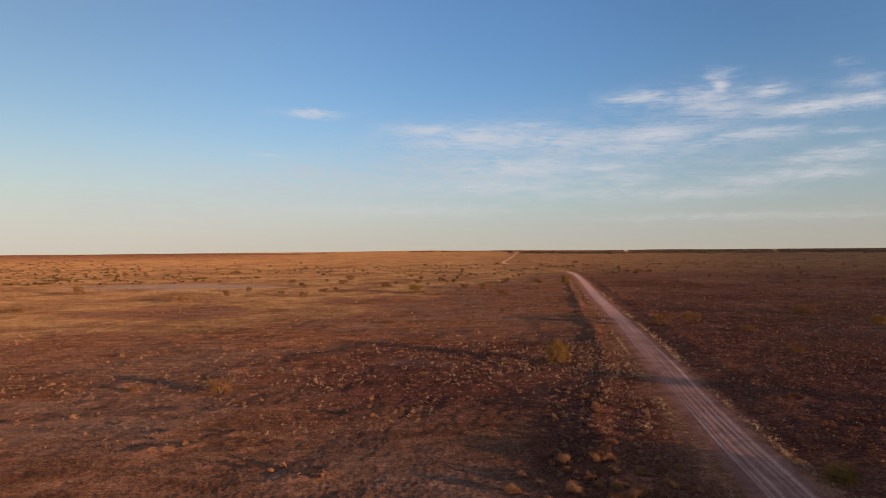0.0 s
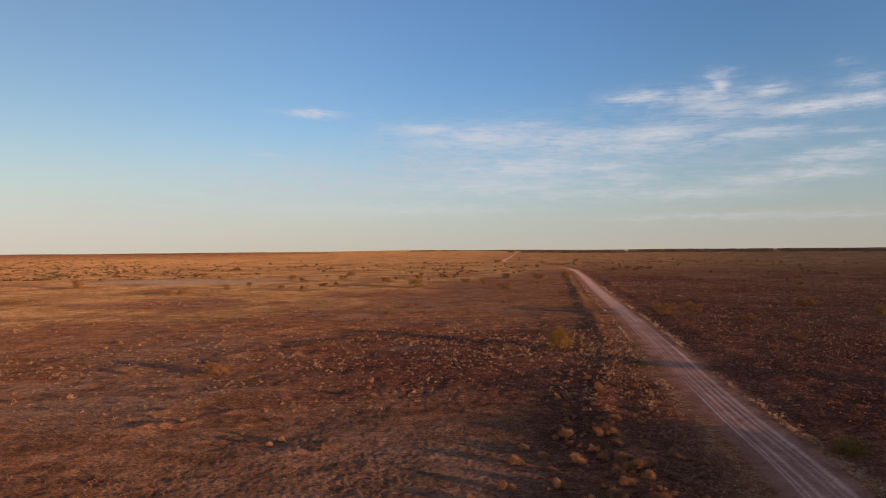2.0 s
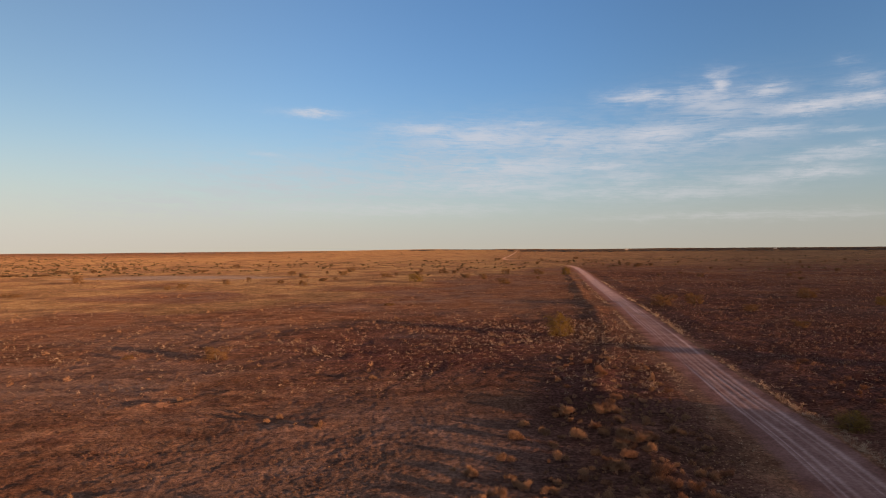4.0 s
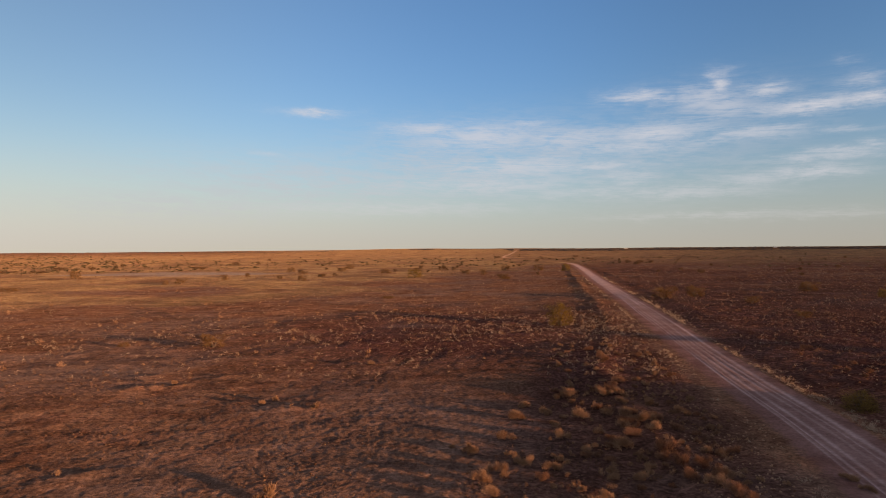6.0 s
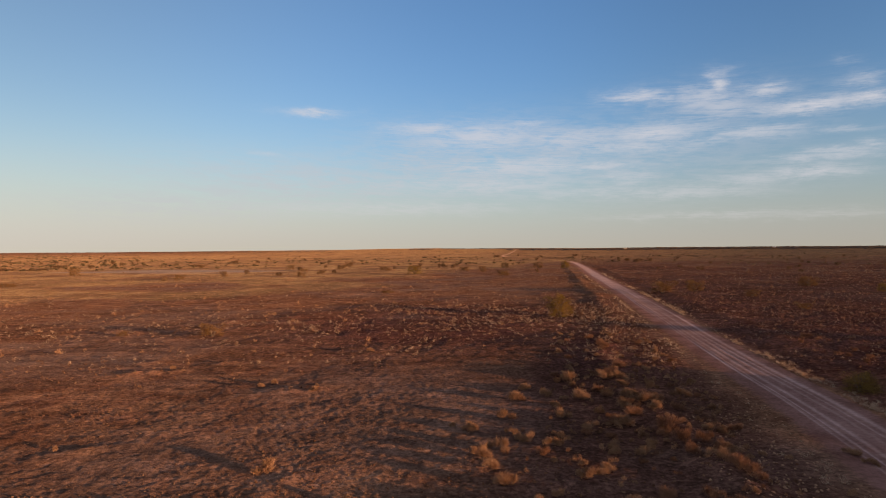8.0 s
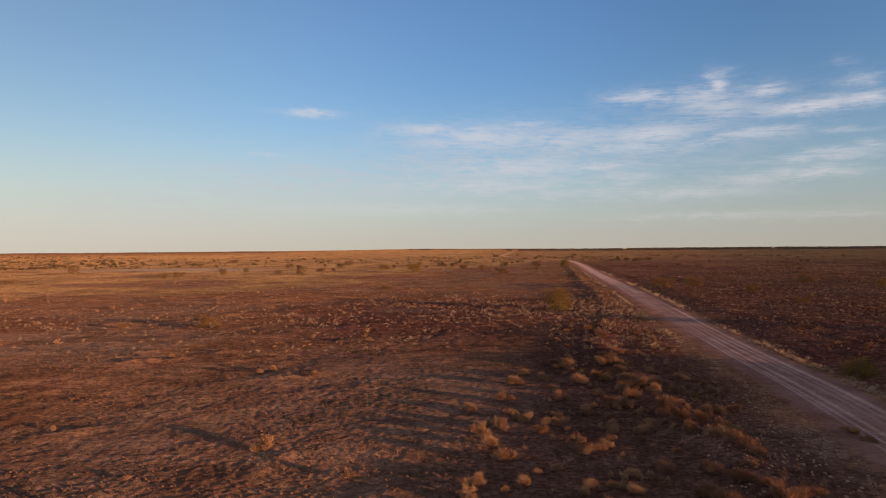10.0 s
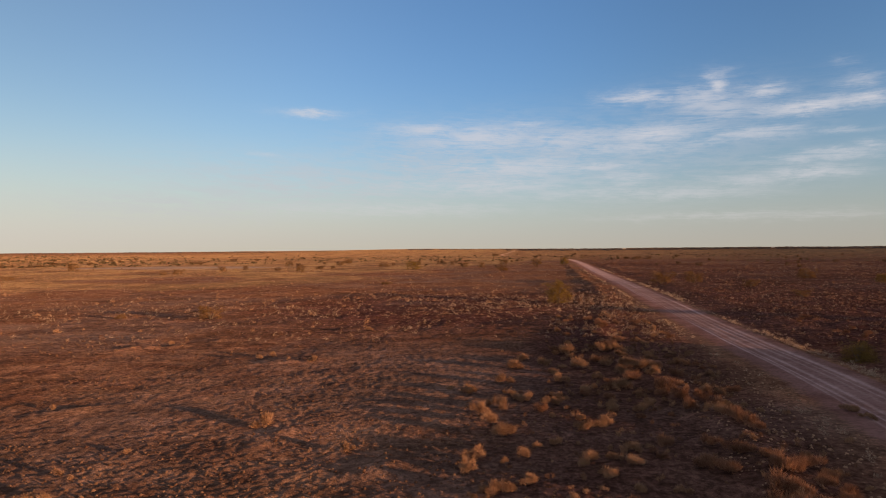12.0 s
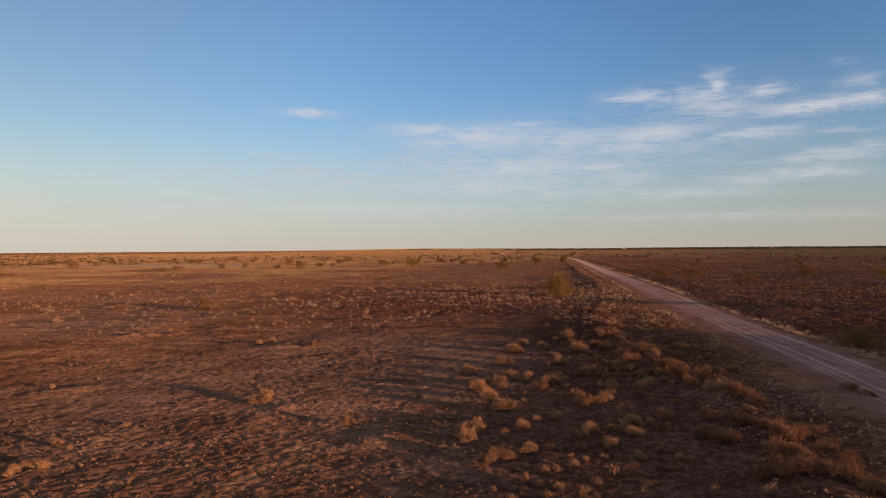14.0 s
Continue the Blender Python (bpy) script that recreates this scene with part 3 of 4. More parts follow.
def thicket(x, y):
    """How thickly tufts grow, 0 to 1."""
    d = road_offset(x, y)
    n = fbm(x / 5.0, y / 5.0, 101, 3)
    n2 = fbm(x / 16, y / 11, 103, 3)
    # the scrubby stretch west of the track
    dens = 0.9 * scrubby(x, y) * (0.75 + 0.5 * n)
    # along the track, the shaded ground and the windrows
    dens = np.maximum(dens, (0.62 + 0.4 * n) * beside_track(d) * (1 - 0.6 * step(y, 75, 130)))
    dens = np.maximum(dens, 0.6 * np.exp(-(((d - 3.6) / 0.7) ** 2)) * (0.6 + 0.8 * n))
    # east of the track, everywhere
    dens = np.maximum(dens, (0.68 + 0.30 * n + 0.25 * n2) * step(d, 4.2, 6.5))
    # the open plain beyond
    dens = np.maximum(dens, (0.16 + 0.22 * n + 0.25 * n2) * step(y, 60, 90))
    dens = np.maximum(dens, np.clip(0.42 + 0.45 * n + 0.25 * n2, 0, 1) * step(y, 26, 40) * (1 - 0.5 * step(y, 70, 100)))
    return np.clip(np.where(np.abs(d) < HALF + 0.15, 0, dens) * (1 - on_pan(x, y)), 0, 1)


def fan_points(n, near, far, half_width, r):
    """Places over the plain ahead, thinning with distance."""
    t = r.uniform(0, 1, n)
    y = near * (far / near) ** t
    x = r.uniform(-1, 1, n) * (half_width * y + 6)
    return x, y


def build_tufts():
    """Low tufts: close by of many fine blades, farther off of fewer and broader ones; redder east of the track."""
    # nearest and farthest row, tufts to the square metre, blades, breadth of a blade, size
    for y0, y1, per_metre, blades, broad, lo, hi in ((9.5, 34, 7.5, 130, 1.7, 0.06, 0.20), (34, 70, 6.8, 32, 2.5, 0.06, 0.21), (70, 115, 3.4, 14, 4.6, 0.08, 0.25), (115, 210, 1.4, 8, 9.0, 0.12, 0.34), (210, 420, 0.2, 8, 10.0, 0.2, 0.5)):
        shapes = [clump_shape(blades, rng, 3, 2.2) if y0 < 30 else tussock_shape(blades, rng, 1.1, broad) for _ in range(8)]
        x, y = even_points(y0, y1, per_metre, rng)
        keep = rng.uniform(0, 1, len(x)) < thicket(x, y) * (0.6 if y0 < 30 else 1.0)
        x, y = x[keep], y[keep]
        d = road_offset(x, y)
        size = lo + (hi - lo) * rng.uniform(0, 1, len(x)) ** 1.8
        thick = np.maximum(scrubby(x, y) * (d < -3), 0.9 * beside_track(d) * (1 - step(y, 50, 80)))
        size *= 1 + 0.8 * thick
        east = d > 4.2 + rng.normal(0, 0.8, len(x))
        pick_of = rng.uniform(0, 1, len(x)) - 0.4 * thick * ~east
        for name, pick, mat in (("grass_tufts", ~east & (pick_of < 0.24), STRAW if y0 < 30 else STRAW_FINE), ("brown_tufts", ~east & (pick_of >= 0.24), BROWN_STRAW), ("red_tufts", east & (pick_of < 0.78), RED_STRAW), ("grass_tufts", east & (pick_of >= 0.78), STRAW_FINE)):
            if pick.any():
                me = scatter_mesh(name, shapes, x[pick], y[pick], height(x[pick], y[pick]), size[pick] * 1.15, size[pick] * rng.uniform(0.8, 1.2, pick.sum()), mat, rng)
                tagged(new(name, me), {"grass_tufts": "dry straw-coloured grass tufts scattered over red soil", "brown_tufts": "weathered brown grass tufts on dark soil", "red_tufts": "red-brown dry tufts on dark stony soil"}[name], "grass", kind="stuff")
    # tiny stubble on the bare crusted ground
    x, y = even_points(9.5, 46, 4.5, rng)
    d = road_offset(x, y)
    keep = (d < -3.0) & (rng.uniform(0, 1, len(x)) < 0.30 + 0.45 * fbm(x / 3.0, y / 3.0, 107, 2))
    x, y = x[keep], y[keep]
    size = rng.uniform(0.025, 0.06, len(x))
    me = scatter_mesh("stubble", [tussock_shape(16, rng, 1.1, 3.5) for _ in range(6)], x, y, height(x, y), size * 1.3, size, RED_STRAW, rng)
    tagged(new("stubble", me), "short dry stubble on crusted red soil", "grass", kind="stuff")
    # yellowed grass in patches along the edges of the track
    y = 11.0 * (150 / 11.0) ** rng.uniform(0, 1, 3600)
    off = np.where(rng.uniform(0, 1, len(y)) < 0.68, 1.95, -2.1)
    off = off + np.sign(off) * rng.gamma(2.0, 0.20, len(y))
    x = np.interp(y, LINE[:, 1], LINE[:, 0]) + off
    keep = rng.uniform(0, 1, len(y)) < 0.05 + 0.9 * np.clip(fbm(x / 2.5, y / 3.5, 173, 2), 0, 1)
    x, y = x[keep], y[keep]
    size = rng.uniform(0.08, 0.20, len(x)) * (1 + 0.006 * y)
    me = scatter_mesh("verge_grass", [tussock_shape(40, rng, 1.1, 2.6) for _ in range(6)], x, y, height(x, y), size * 1.1, size, STRAW_FINE, rng)
    tagged(new("verge_grass", me), "yellowed dry grass along the track's edge", "grass", kind="stuff")
    # knee-high scrub, sparser, casting longer shadows
    for y0, y1, per_metre, blades, broad in ((34, 90, 0.28, 60, 3.0), (90, 200, 0.10, 26, 7.0), (200, 420, 0.022, 14, 9.0)):
        low = [tussock_shape(blades, rng, 1.0, broad) for _ in range(8)]
        x, y = even_points(y0, y1, per_metre, rng)
        d = road_offset(x, y)
        n = fbm(x / 14, y / 10, 141, 4)
        dens = 0.12 + 0.5 * np.clip(n, 0, 1) + 0.4 * step(d, 5, 9) * (0.6 + 0.6 * n) + 0.35 * step(-d, 3, 5) * (1 - step(-d, 7, 9))
        dens = dens + 0.5 * np.exp(-(((x + 2) / 20) ** 2 + ((y - 58) / 14) ** 2))
        keep = (np.abs(d) > HALF + 0.8) & (rng.uniform(0, 1, len(x)) < dens * (1 - 0.95 * on_pan(x, y)))
        x, y = x[keep], y[keep]
        size = (0.16 + 0.26 * rng.uniform(0, 1, len(x)) ** 2) * (1 + 0.0012 * y)
        east = (road_offset(x, y) > 3) & (rng.uniform(0, 1, len(x)) < 0.7)
        for pick, mat in ((~east, STRAW), (east, RED_STRAW)):
            if pick.any():
                me = scatter_mesh("low_scrub", low, x[pick], y[pick], height(x[pick], y[pick]), size[pick] * 1.1, size[pick] * rng.uniform(0.7, 1.1, pick.sum()), mat, rng)
                tagged(new("low_scrub", me), "low red-brown scrub scattered over the plain", "scrub", kind="stuff")


def build_clods():
    def clod(r):
        a = np.arange(6) * math.pi / 3 + r.uniform(0, 1)
        low = np.stack([np.cos(a), np.sin(a), 0 * a - 0.35], 1) * (1 + 0.25 * r.normal(0, 1, (6, 1)))
        top = np.stack([np.cos(a[::2]) * 0.55, np.sin(a[::2]) * 0.55, 0 * a[::2] + 0.8], 1) + 0.14 * r.normal(0, 1, (3, 3))
        f = [(6, 7, 8)]
        for k in range(3):
            f += [(2 * k, 2 * k + 1, 6 + k), (2 * k + 1, (2 * k + 2) % 6, 6 + (k + 1) % 3), (2 * k + 1, 6 + (k + 1) % 3, 6 + k)]
        return np.concatenate([low, top]), np.array(f)

    shapes = [clod(rng) for _ in range(8)]
    x, y = fan_points(10000, 9.0, 60.0, 0.84, rng)
    keep = (np.abs(road_offset(x, y) - 0.1) > 2.0) & (rng.uniform(0, 1, len(x)) < 0.65 + 0.35 * fbm(x / 3, y / 3, 111, 2))
    x, y = x[keep], y[keep]
    size = 0.010 + 0.035 * rng.uniform(0, 1, len(x)) ** 3 * (1 + 0.01 * y) + 0.0006 * y
    me = scatter_mesh("gravel", shapes, x, y, height(x, y), size, size * rng.uniform(0.35, 0.8, len(x)), CLOD, rng)
    tagged(new("gravel", me), "small red-brown stones and clods of earth", "gravel", kind="stuff")
    # crumbled clods lying all over the nearest crust
    x, y = even_points(9.5, 26, 15.0, rng)
    keep = (road_offset(x, y) < -2.6) & (rng.uniform(0, 1, len(x)) < 0.6 + 0.4 * fbm(x / 2, y / 2, 113, 2))
    x, y = x[keep], y[keep]
    size = 0.016 + 0.035 * rng.uniform(0, 1, len(x)) ** 2
    me = scatter_mesh("clods", shapes, x, y, height(x, y), size, size * rng.uniform(0.5, 0.9, len(x)), CLOD, rng)
    tagged(new("clods", me), "crumbled clods of red earth on the crust", "clods", kind="stuff")
    # pale stones thrown out along the western verge
    y = 9.0 * (60 / 9.0) ** rng.uniform(0, 1, 1300)
    x = np.interp(y, LINE[:, 1], LINE[:, 0]) - rng.uniform(1.9, 6.0, len(y))
    keep = rng.uniform(0, 1, len(y)) < 0.5 + 0.6 * fbm(x / 2, y / 4, 171, 2)
    x, y = x[keep], y[keep]
    size = rng.uniform(0.018, 0.045, len(x)) * (1 + 0.014 * y)
    me = scatter_mesh("pale_stones", shapes, x, y, height(x, y), size, size * rng.uniform(0.6, 1.0, len(x)), PALE_STONE, rng)
    tagged(new("pale_stones", me), "tan stones strewn along the track's verge", "stones", kind="stuff")


def build_tussocks():
    """The nearest clumps of tall dry grass, each a thing of its own."""
    pale, dull, small = [], [], []
    for k in range(6):
        for made, mat, blades, lobes in ((pale, STRAW, 1500, 5), (dull, RED_STRAW, 1500, 6), (small, STRAW, 700, 3)):
            v, f = clump_shape(blades, rng, lobes)
            made.append(mesh_object("grass_tussock", v, f, mat))
    spots = [(*row, 0) for row in BARE_CLUMPS + SHADE_CLUMPS + TRACK_CLUMPS + LOW_CLUMPS] + [(*row, 1) for row in HEDGE_CLUMPS] + [(*row, 0) for row in VERGE_CLUMPS]
    tries = 0
    while len(spots) < 285 and tries < 60000:
        tries += 1
        y = rng.uniform(0, 12) if rng.uniform() < 0.04 else 19.0 * (46 / 19.0) ** rng.uniform()
        x = rng.uniform(-1, 1) * (0.7 * y + 5)
        d = float(road_offset(np.array([x]), np.array([y]))[0])
        hedge = math.exp(-(((d - float(bank_line(y))) / 0.8) ** 2)) * 0.8
        flank = 0.4 if -10.5 < d < -3.6 else 0.0
        right = 0.12 if 5.2 < d < 12 else 0.0
        hedge *= 1.0 if y < 12 or y > 24 else 0.0
        if abs(d) < 3.2 or rng.uniform() > max(hedge, flank, right):
            continue
        if any((x - a) ** 2 + (y - b) ** 2 < 0.16 for a, b, *_ in spots):
            continue
        spots.append((x, y, rng.uniform(0.2, 0.5) * (1.2 if hedge > 0.3 else 0.9), int(d > 3 or rng.uniform() < 0.35)))
    for k in range(12):
        # unseen tall grass added on the eastern windrow to shade the track in the evening
        y = rng.uniform(-8, 24)
        spots.append((float(np.interp(y, LINE[:, 1], LINE[:, 0])) + rng.normal(6.0, 0.7), y, rng.uniform(0.4, 0.75), 1))
    for n, (x, y, h, dark) in enumerate(spots):
        ob = new("grass_tussock", (dull if dark else small if h < 0.3 else pale)[n % 6])
        z = float(height(np.array([x]), np.array([y]))[0])
        wide = h * rng.uniform(1.0, 1.4)
        ob.matrix_world = pose(x, y, z - 0.01, rng.uniform(-9, 9), rng.uniform(-9, 9), rng.uniform(0, 360)) @ Matrix.Diagonal((wide * rng.uniform(0.8, 1.3), wide, h, 1))
        tagged(ob, "clump of weathered brown grass on red soil" if dark else "clump of dry golden grass standing on red soil", "grass tussock", "grass tussocks beside the track")


def shrub_meshes(r, leaf, clumps, leaves, flat=0.75, bare=0.22, leaf_size=0.05):
    """Stems and crown of a shrub one unit high and about one across."""
    stems, tips = [], []
    for _ in range(r.integers(4, 7)):
        a, lean = r.uniform(0, 2 * math.pi), r.uniform(0.12, 0.5)
        pts = [np.array((0.03 * math.cos(a), 0.03 * math.sin(a), -0.05))]
        for k in range(1, 6):
            pts.append(np.array((lean * (k / 5) ** 1.2 * math.cos(a), lean * (k / 5) ** 1.2 * math.sin(a), 0.75 * k / 5)) + r.normal(0, 0.018, 3))
        v, f = tube(pts, np.linspace(0.026, 0.006, 6))
        stems.append((v, f))
        for k in (2, 3, 4):
            b = a + r.uniform(-1.4, 1.4)
            end = pts[k] + np.array((0.24 * math.cos(b), 0.24 * math.sin(b), r.uniform(0.06, 0.22)))
            stems.append(tube([pts[k], (pts[k] + end) / 2 + r.normal(0, 0.015, 3), end], (0.010, 0.007, 0.003), 4))
            tips.append(end)
        tips.append(pts[5])
    v, f = joined(stems)
    wood = mesh_object("trunk", v, f, BARK)
    middles = list(tips)
    while len(middles) < clumps:
        p = r.normal(0, 1, 3)
        p *= r.uniform(0.55, 1.0) / np.linalg.norm(p)
        q = np.array((0.48 * p[0], 0.48 * p[1], bare + (0.95 - bare) * abs(p[2]) * flat))
        if value_noise(np.array([q[0] * 4 + 30]), np.array([q[2] * 4 + q[1] * 3]), 5)[0] > -0.35:
            middles.append(q)
    pieces = []
    for c in middles:
        n = leaves
        at = c + r.normal(0, 0.062, (n, 3))
        u = r.normal(0, 1, (n, 3))
        u /= np.linalg.norm(u, axis=1)[:, None]
        w = np.cross(u, r.normal(0, 1, (n, 3)))
        w /= np.linalg.norm(w, axis=1)[:, None]
        s = leaf_size * r.uniform(0.5, 1.2, (n, 1))
        q = np.stack([at - u * s, at + w * s * 0.42, at + u * s, at - w * s * 0.42], 1).reshape(-1, 3)
        i = np.arange(n) * 4
        pieces.append((q, np.stack([i, i + 1, i + 2, i + 3], 1)))
    v, f = joined(pieces)
    v[:, 2] = np.maximum(v[:, 2], 0.02)
    return wood, mesh_object("crown", v, f, leaf)


def place_shrub(kit, name, x, y, h, w, label, category, group=""):
    wood, crown = kit
    top = new(name)
    z = float(height(np.array([x]), np.array([y]))[0])
    top.matrix_world = pose(x, y, z - 0.01, 0, 0, rng.uniform(0, 360)) @ Matrix.Diagonal((w, w, h, 1))
    for part_name, me in (("trunk", wood), ("crown", crown)):
        ob = new(part_name, me)
        ob.parent = top
    return tagged(top, label, category, group)


# x, y, height of clumps that stand out: on bare ground, in the long shade, along the windrow
BARE_CLUMPS = [(-5.2, 18.9, 0.53), (-2.5, 16.6, 0.35), (-8.6, 29.3, 0.34), (-8.2, 30.1, 0.36), (-5.9, 28.4, 0.42), (0.9, 22.8, 0.41), (-8.9, 15.1, 0.29), (-8.7, 13.8, 0.27),
               (-8.3, 13.7, 0.28), (-8.8, 13.5, 0.28), (-8.1, 16.6, 0.2), (-8.5, 14.9, 0.21), (-12.7, 20.7, 0.2), (-4.6, 38.8, 0.4), (-14.6, 33.4, 0.35)]
SHADE_CLUMPS = [(1.0, 22.3, 0.46), (1.1, 19.9, 0.53), (1.7, 20.5, 0.58), (2.2, 23.8, 0.59), (3.1, 26.5, 0.61), (1.4, 18.7, 0.53), (1.6, 17.6, 0.56), (0.8, 16.1, 0.39),
                (0.5, 15.5, 0.34), (0.6, 15.1, 0.36), (1.5, 15.6, 0.28), (2.0, 15.9, 0.41), (2.4, 16.7, 0.27), (3.0, 16.9, 0.31), (1.9, 14.5, 0.32), (1.1, 13.9, 0.41),
                (1.4, 13.9, 0.35), (0.3, 22.9, 0.29), (2.5, 21.5, 0.4), (2.8, 21.2, 0.48), (2.3, 22.1, 0.37), (3.7, 28.4, 0.48), (4.4, 27.2, 0.57)]
TRACK_CLUMPS = [(3.6, 15.6, 0.43), (3.3, 15.3, 0.37), (4.1, 15.7, 0.32), (3.7, 14.7, 0.35), (3.1, 14.5, 0.23), (4.8, 16.3, 0.36), (4.5, 15.3, 0.34), (4.1, 13.9, 0.3),
                (3.8, 18.3, 0.27), (4.2, 18.1, 0.47), (4.7, 18.5, 0.45), (4.4, 23.9, 0.59), (5.7, 26.4, 0.71), (6.1, 30.3, 0.7), (7.7, 30.2, 0.76), (8.3, 30.2, 0.64),
                (3.4, 20.8, 0.43), (3.7, 20.8, 0.39), (5.0, 22.5, 0.38), (5.3, 19.9, 0.41), (6.3, 19.9, 0.49), (6.7, 20.7, 0.38), (6.5, 22.9, 0.57), (6.1, 24.5, 0.46),
                (7.0, 27.0, 0.57), (7.8, 26.7, 0.61), (3.3, 19.3, 0.28), (8.3, 25.6, 0.69), (8.2, 24.4, 0.56)]
LOW_CLUMPS = [(0.6, 13.6, 0.22), (0.9, 13.7, 0.17), (0.9, 13.2, 0.16), (1.7, 13.5, 0.17), (1.6, 12.9, 0.21), (2.0, 13.3, 0.21), (2.3, 13.3, 0.19), (2.7, 13.5, 0.22),
              (2.9, 12.6, 0.25), (1.8, 12.6, 0.18), (2.1, 12.3, 0.26), (1.8, 12.0, 0.23), (1.2, 12.0, 0.19), (2.7, 12.0, 0.19), (3.3, 12.5, 0.14), (3.8, 12.5, 0.2),
              (4.0, 12.6, 0.15), (4.9, 13.8, 0.22), (5.1, 13.7, 0.22)]
HEDGE_CLUMPS = [(7.8, 21.9, 0.58), (7.7, 20.6, 0.59), (7.6, 19.5, 0.55), (8.4, 20.6, 0.5), (8.6, 19.8, 0.45), (8.4, 18.2, 0.58), (8.5, 17.9, 0.5), (8.5, 17.3, 0.35),
                (5.7, 16.6, 0.37), (5.3, 15.7, 0.25), (6.9, 16.6, 0.37), (6.1, 15.2, 0.48), (6.4, 14.8, 0.47), (7.1, 15.8, 0.41), (7.3, 15.6, 0.37), (7.4, 14.6, 0.51),
                (7.5, 14.2, 0.53), (7.6, 15.2, 0.33), (8.4, 15.2, 0.33), (8.2, 14.6, 0.37), (6.8, 13.3, 0.49), (7.1, 13.1, 0.41), (6.3, 12.7, 0.44), (6.0, 12.7, 0.32),
                (6.5, 12.4, 0.5), (6.9, 12.4, 0.38), (7.8, 13.5, 0.4), (8.4, 14.2, 0.28), (8.7, 14.4, 0.26), (8.0, 13.2, 0.41), (7.9, 12.8, 0.4), (7.3, 12.1, 0.44)]
VERGE_CLUMPS = [(7.6, 12.1, 0.33), (7.9, 12.1, 0.26), (10.5, 16.7, 0.27), (10.5, 19.4, 0.25), (7.9, 16.5, 0.27), (9.9, 19.8, 0.25), (12.6, 19.7, 0.37),
                (12.6, 19.0, 0.31), (8.5, 14.4, 0.26), (8.9, 13.7, 0.19), (9.3, 13.8, 0.22)]
# x, y, height, width
OLIVE_SHRUBS = [(11.2, 58.2, 2.35, 2.8), (18.5, 27.7, 1.0, 1.6), (61.6, 83.7, 1.5, 2.3), (-7.2, 153.5, 2.5, 4.0), (39.5, 191.0, 2.7, 3.0)]
# unseen shrubs added east of the track, which shade it
SHADE_SHRUBS = [(17.2, 1.6, 1.5, 3.0), (18.8, 3.6, 1.55, 3.2), (20.2, 5.6, 1.6, 3.0), (19.0, 6.6, 1.35, 2.3), (22.0, 7.6, 1.75, 3.1), (21.3, 4.2, 1.65, 2.8),
                (23.5, 9.5, 1.8, 2.7), (25.5, 11.0, 1.85, 2.8), (33.0, 12.0, 2.7, 3.8), (36.0, 9.0, 2.9, 3.8), (30.0, 7.5, 2.7, 3.8), (28.0, 4.5, 2.35, 3.6),
                (32.5, 4.5, 2.45, 3.6), (38.5, 12.0, 3.0, 3.8), (35.0, 6.0, 2.7, 3.6)]
# more unseen shade casters, mostly farther north
NORTH_SHADE_SHRUBS = [(40.5, 36.6, 2.9, 2.8), (46.0, 33.4, 3.1, 3.0), (51.0, 27.0, 2.3, 3.0), (43.0, 22.0, 2.0, 2.6), (58.0, 36.0, 2.4, 3.0), (22.5, 14.0, 1.6, 2.4),
                (25.2, 16.6, 2.05, 2.8), (27.2, 17.6, 2.15, 3.0), (30.4, 20.4, 2.3, 3.0), (25.6, 21.4, 2.1, 2.8), (28.0, 19.4, 2.25, 3.0), (29.6, 22.2, 2.25, 3.0),
                (31.5, 18.0, 2.4, 3.0), (24.6, 25.0, 1.3, 2.2)]
BROWN_SHRUBS = [(30.8, 84.3, 2.0, 3.5), (36.5, 87.0, 1.9, 2.8), (-17.3, 45.8, 1.1, 1.9), (59.8, 97.9, 1.9, 3.2), (36.8, 61.7, 1.0, 1.7), (39.7, 77.3, 1.1, 1.8),
                (-94.6, 153.8, 2.5, 2.9), (-60.4, 129.8, 1.15, 1.5), (-57.9, 131.6, 1.5, 2.6), (-53.6, 146.5, 1.6, 1.9), (-33.8, 143.0, 1.4, 2.3), (-17.5, 180.0, 1.7, 3.6),
                (-33.0, 195.0, 1.9, 3.3), (-34.5, 222.0, 2.1, 3.0), (-51.0, 199.0, 1.8, 3.2), (14.5, 143.0, 1.6, 3.2), (6.4, 170.0, 1.6, 2.8), (11.2, 165.7, 1.9, 1.8), (20.7, 199.0, 1.9, 3.0),
                (30.9, 192.0, 2.1, 3.6), (-79.5, 108.8, 0.95, 4.2), (-41.9, 179.3, 1.0, 2.4), (-8.1, 89.7, 0.5, 2.2), (-24.4, 46.4, 0.45, 0.9)]
FAR_SHRUBS = [(96.7, 276.6, 1.9, 2.2), (94.5, 284.3, 1.6, 4.4), (50.4, 318.3, 1.8, 2.4), (-151.1, 234.4, 1.3, 6.0), (-138.4, 202.6, 1.0, 6.5), (-149.0, 203.9, 1.0, 6.5),
              (-97.9, 235.7, 1.1, 7.0), (-101.9, 292.6, 1.9, 3.9), (88.9, 285.5, 1.4, 2.7), (108.8, 486.6, 2.3, 4.6), (41.1, 448.6, 1.7, 5.5), (-97.4, 314.3, 1.5, 2.4)]


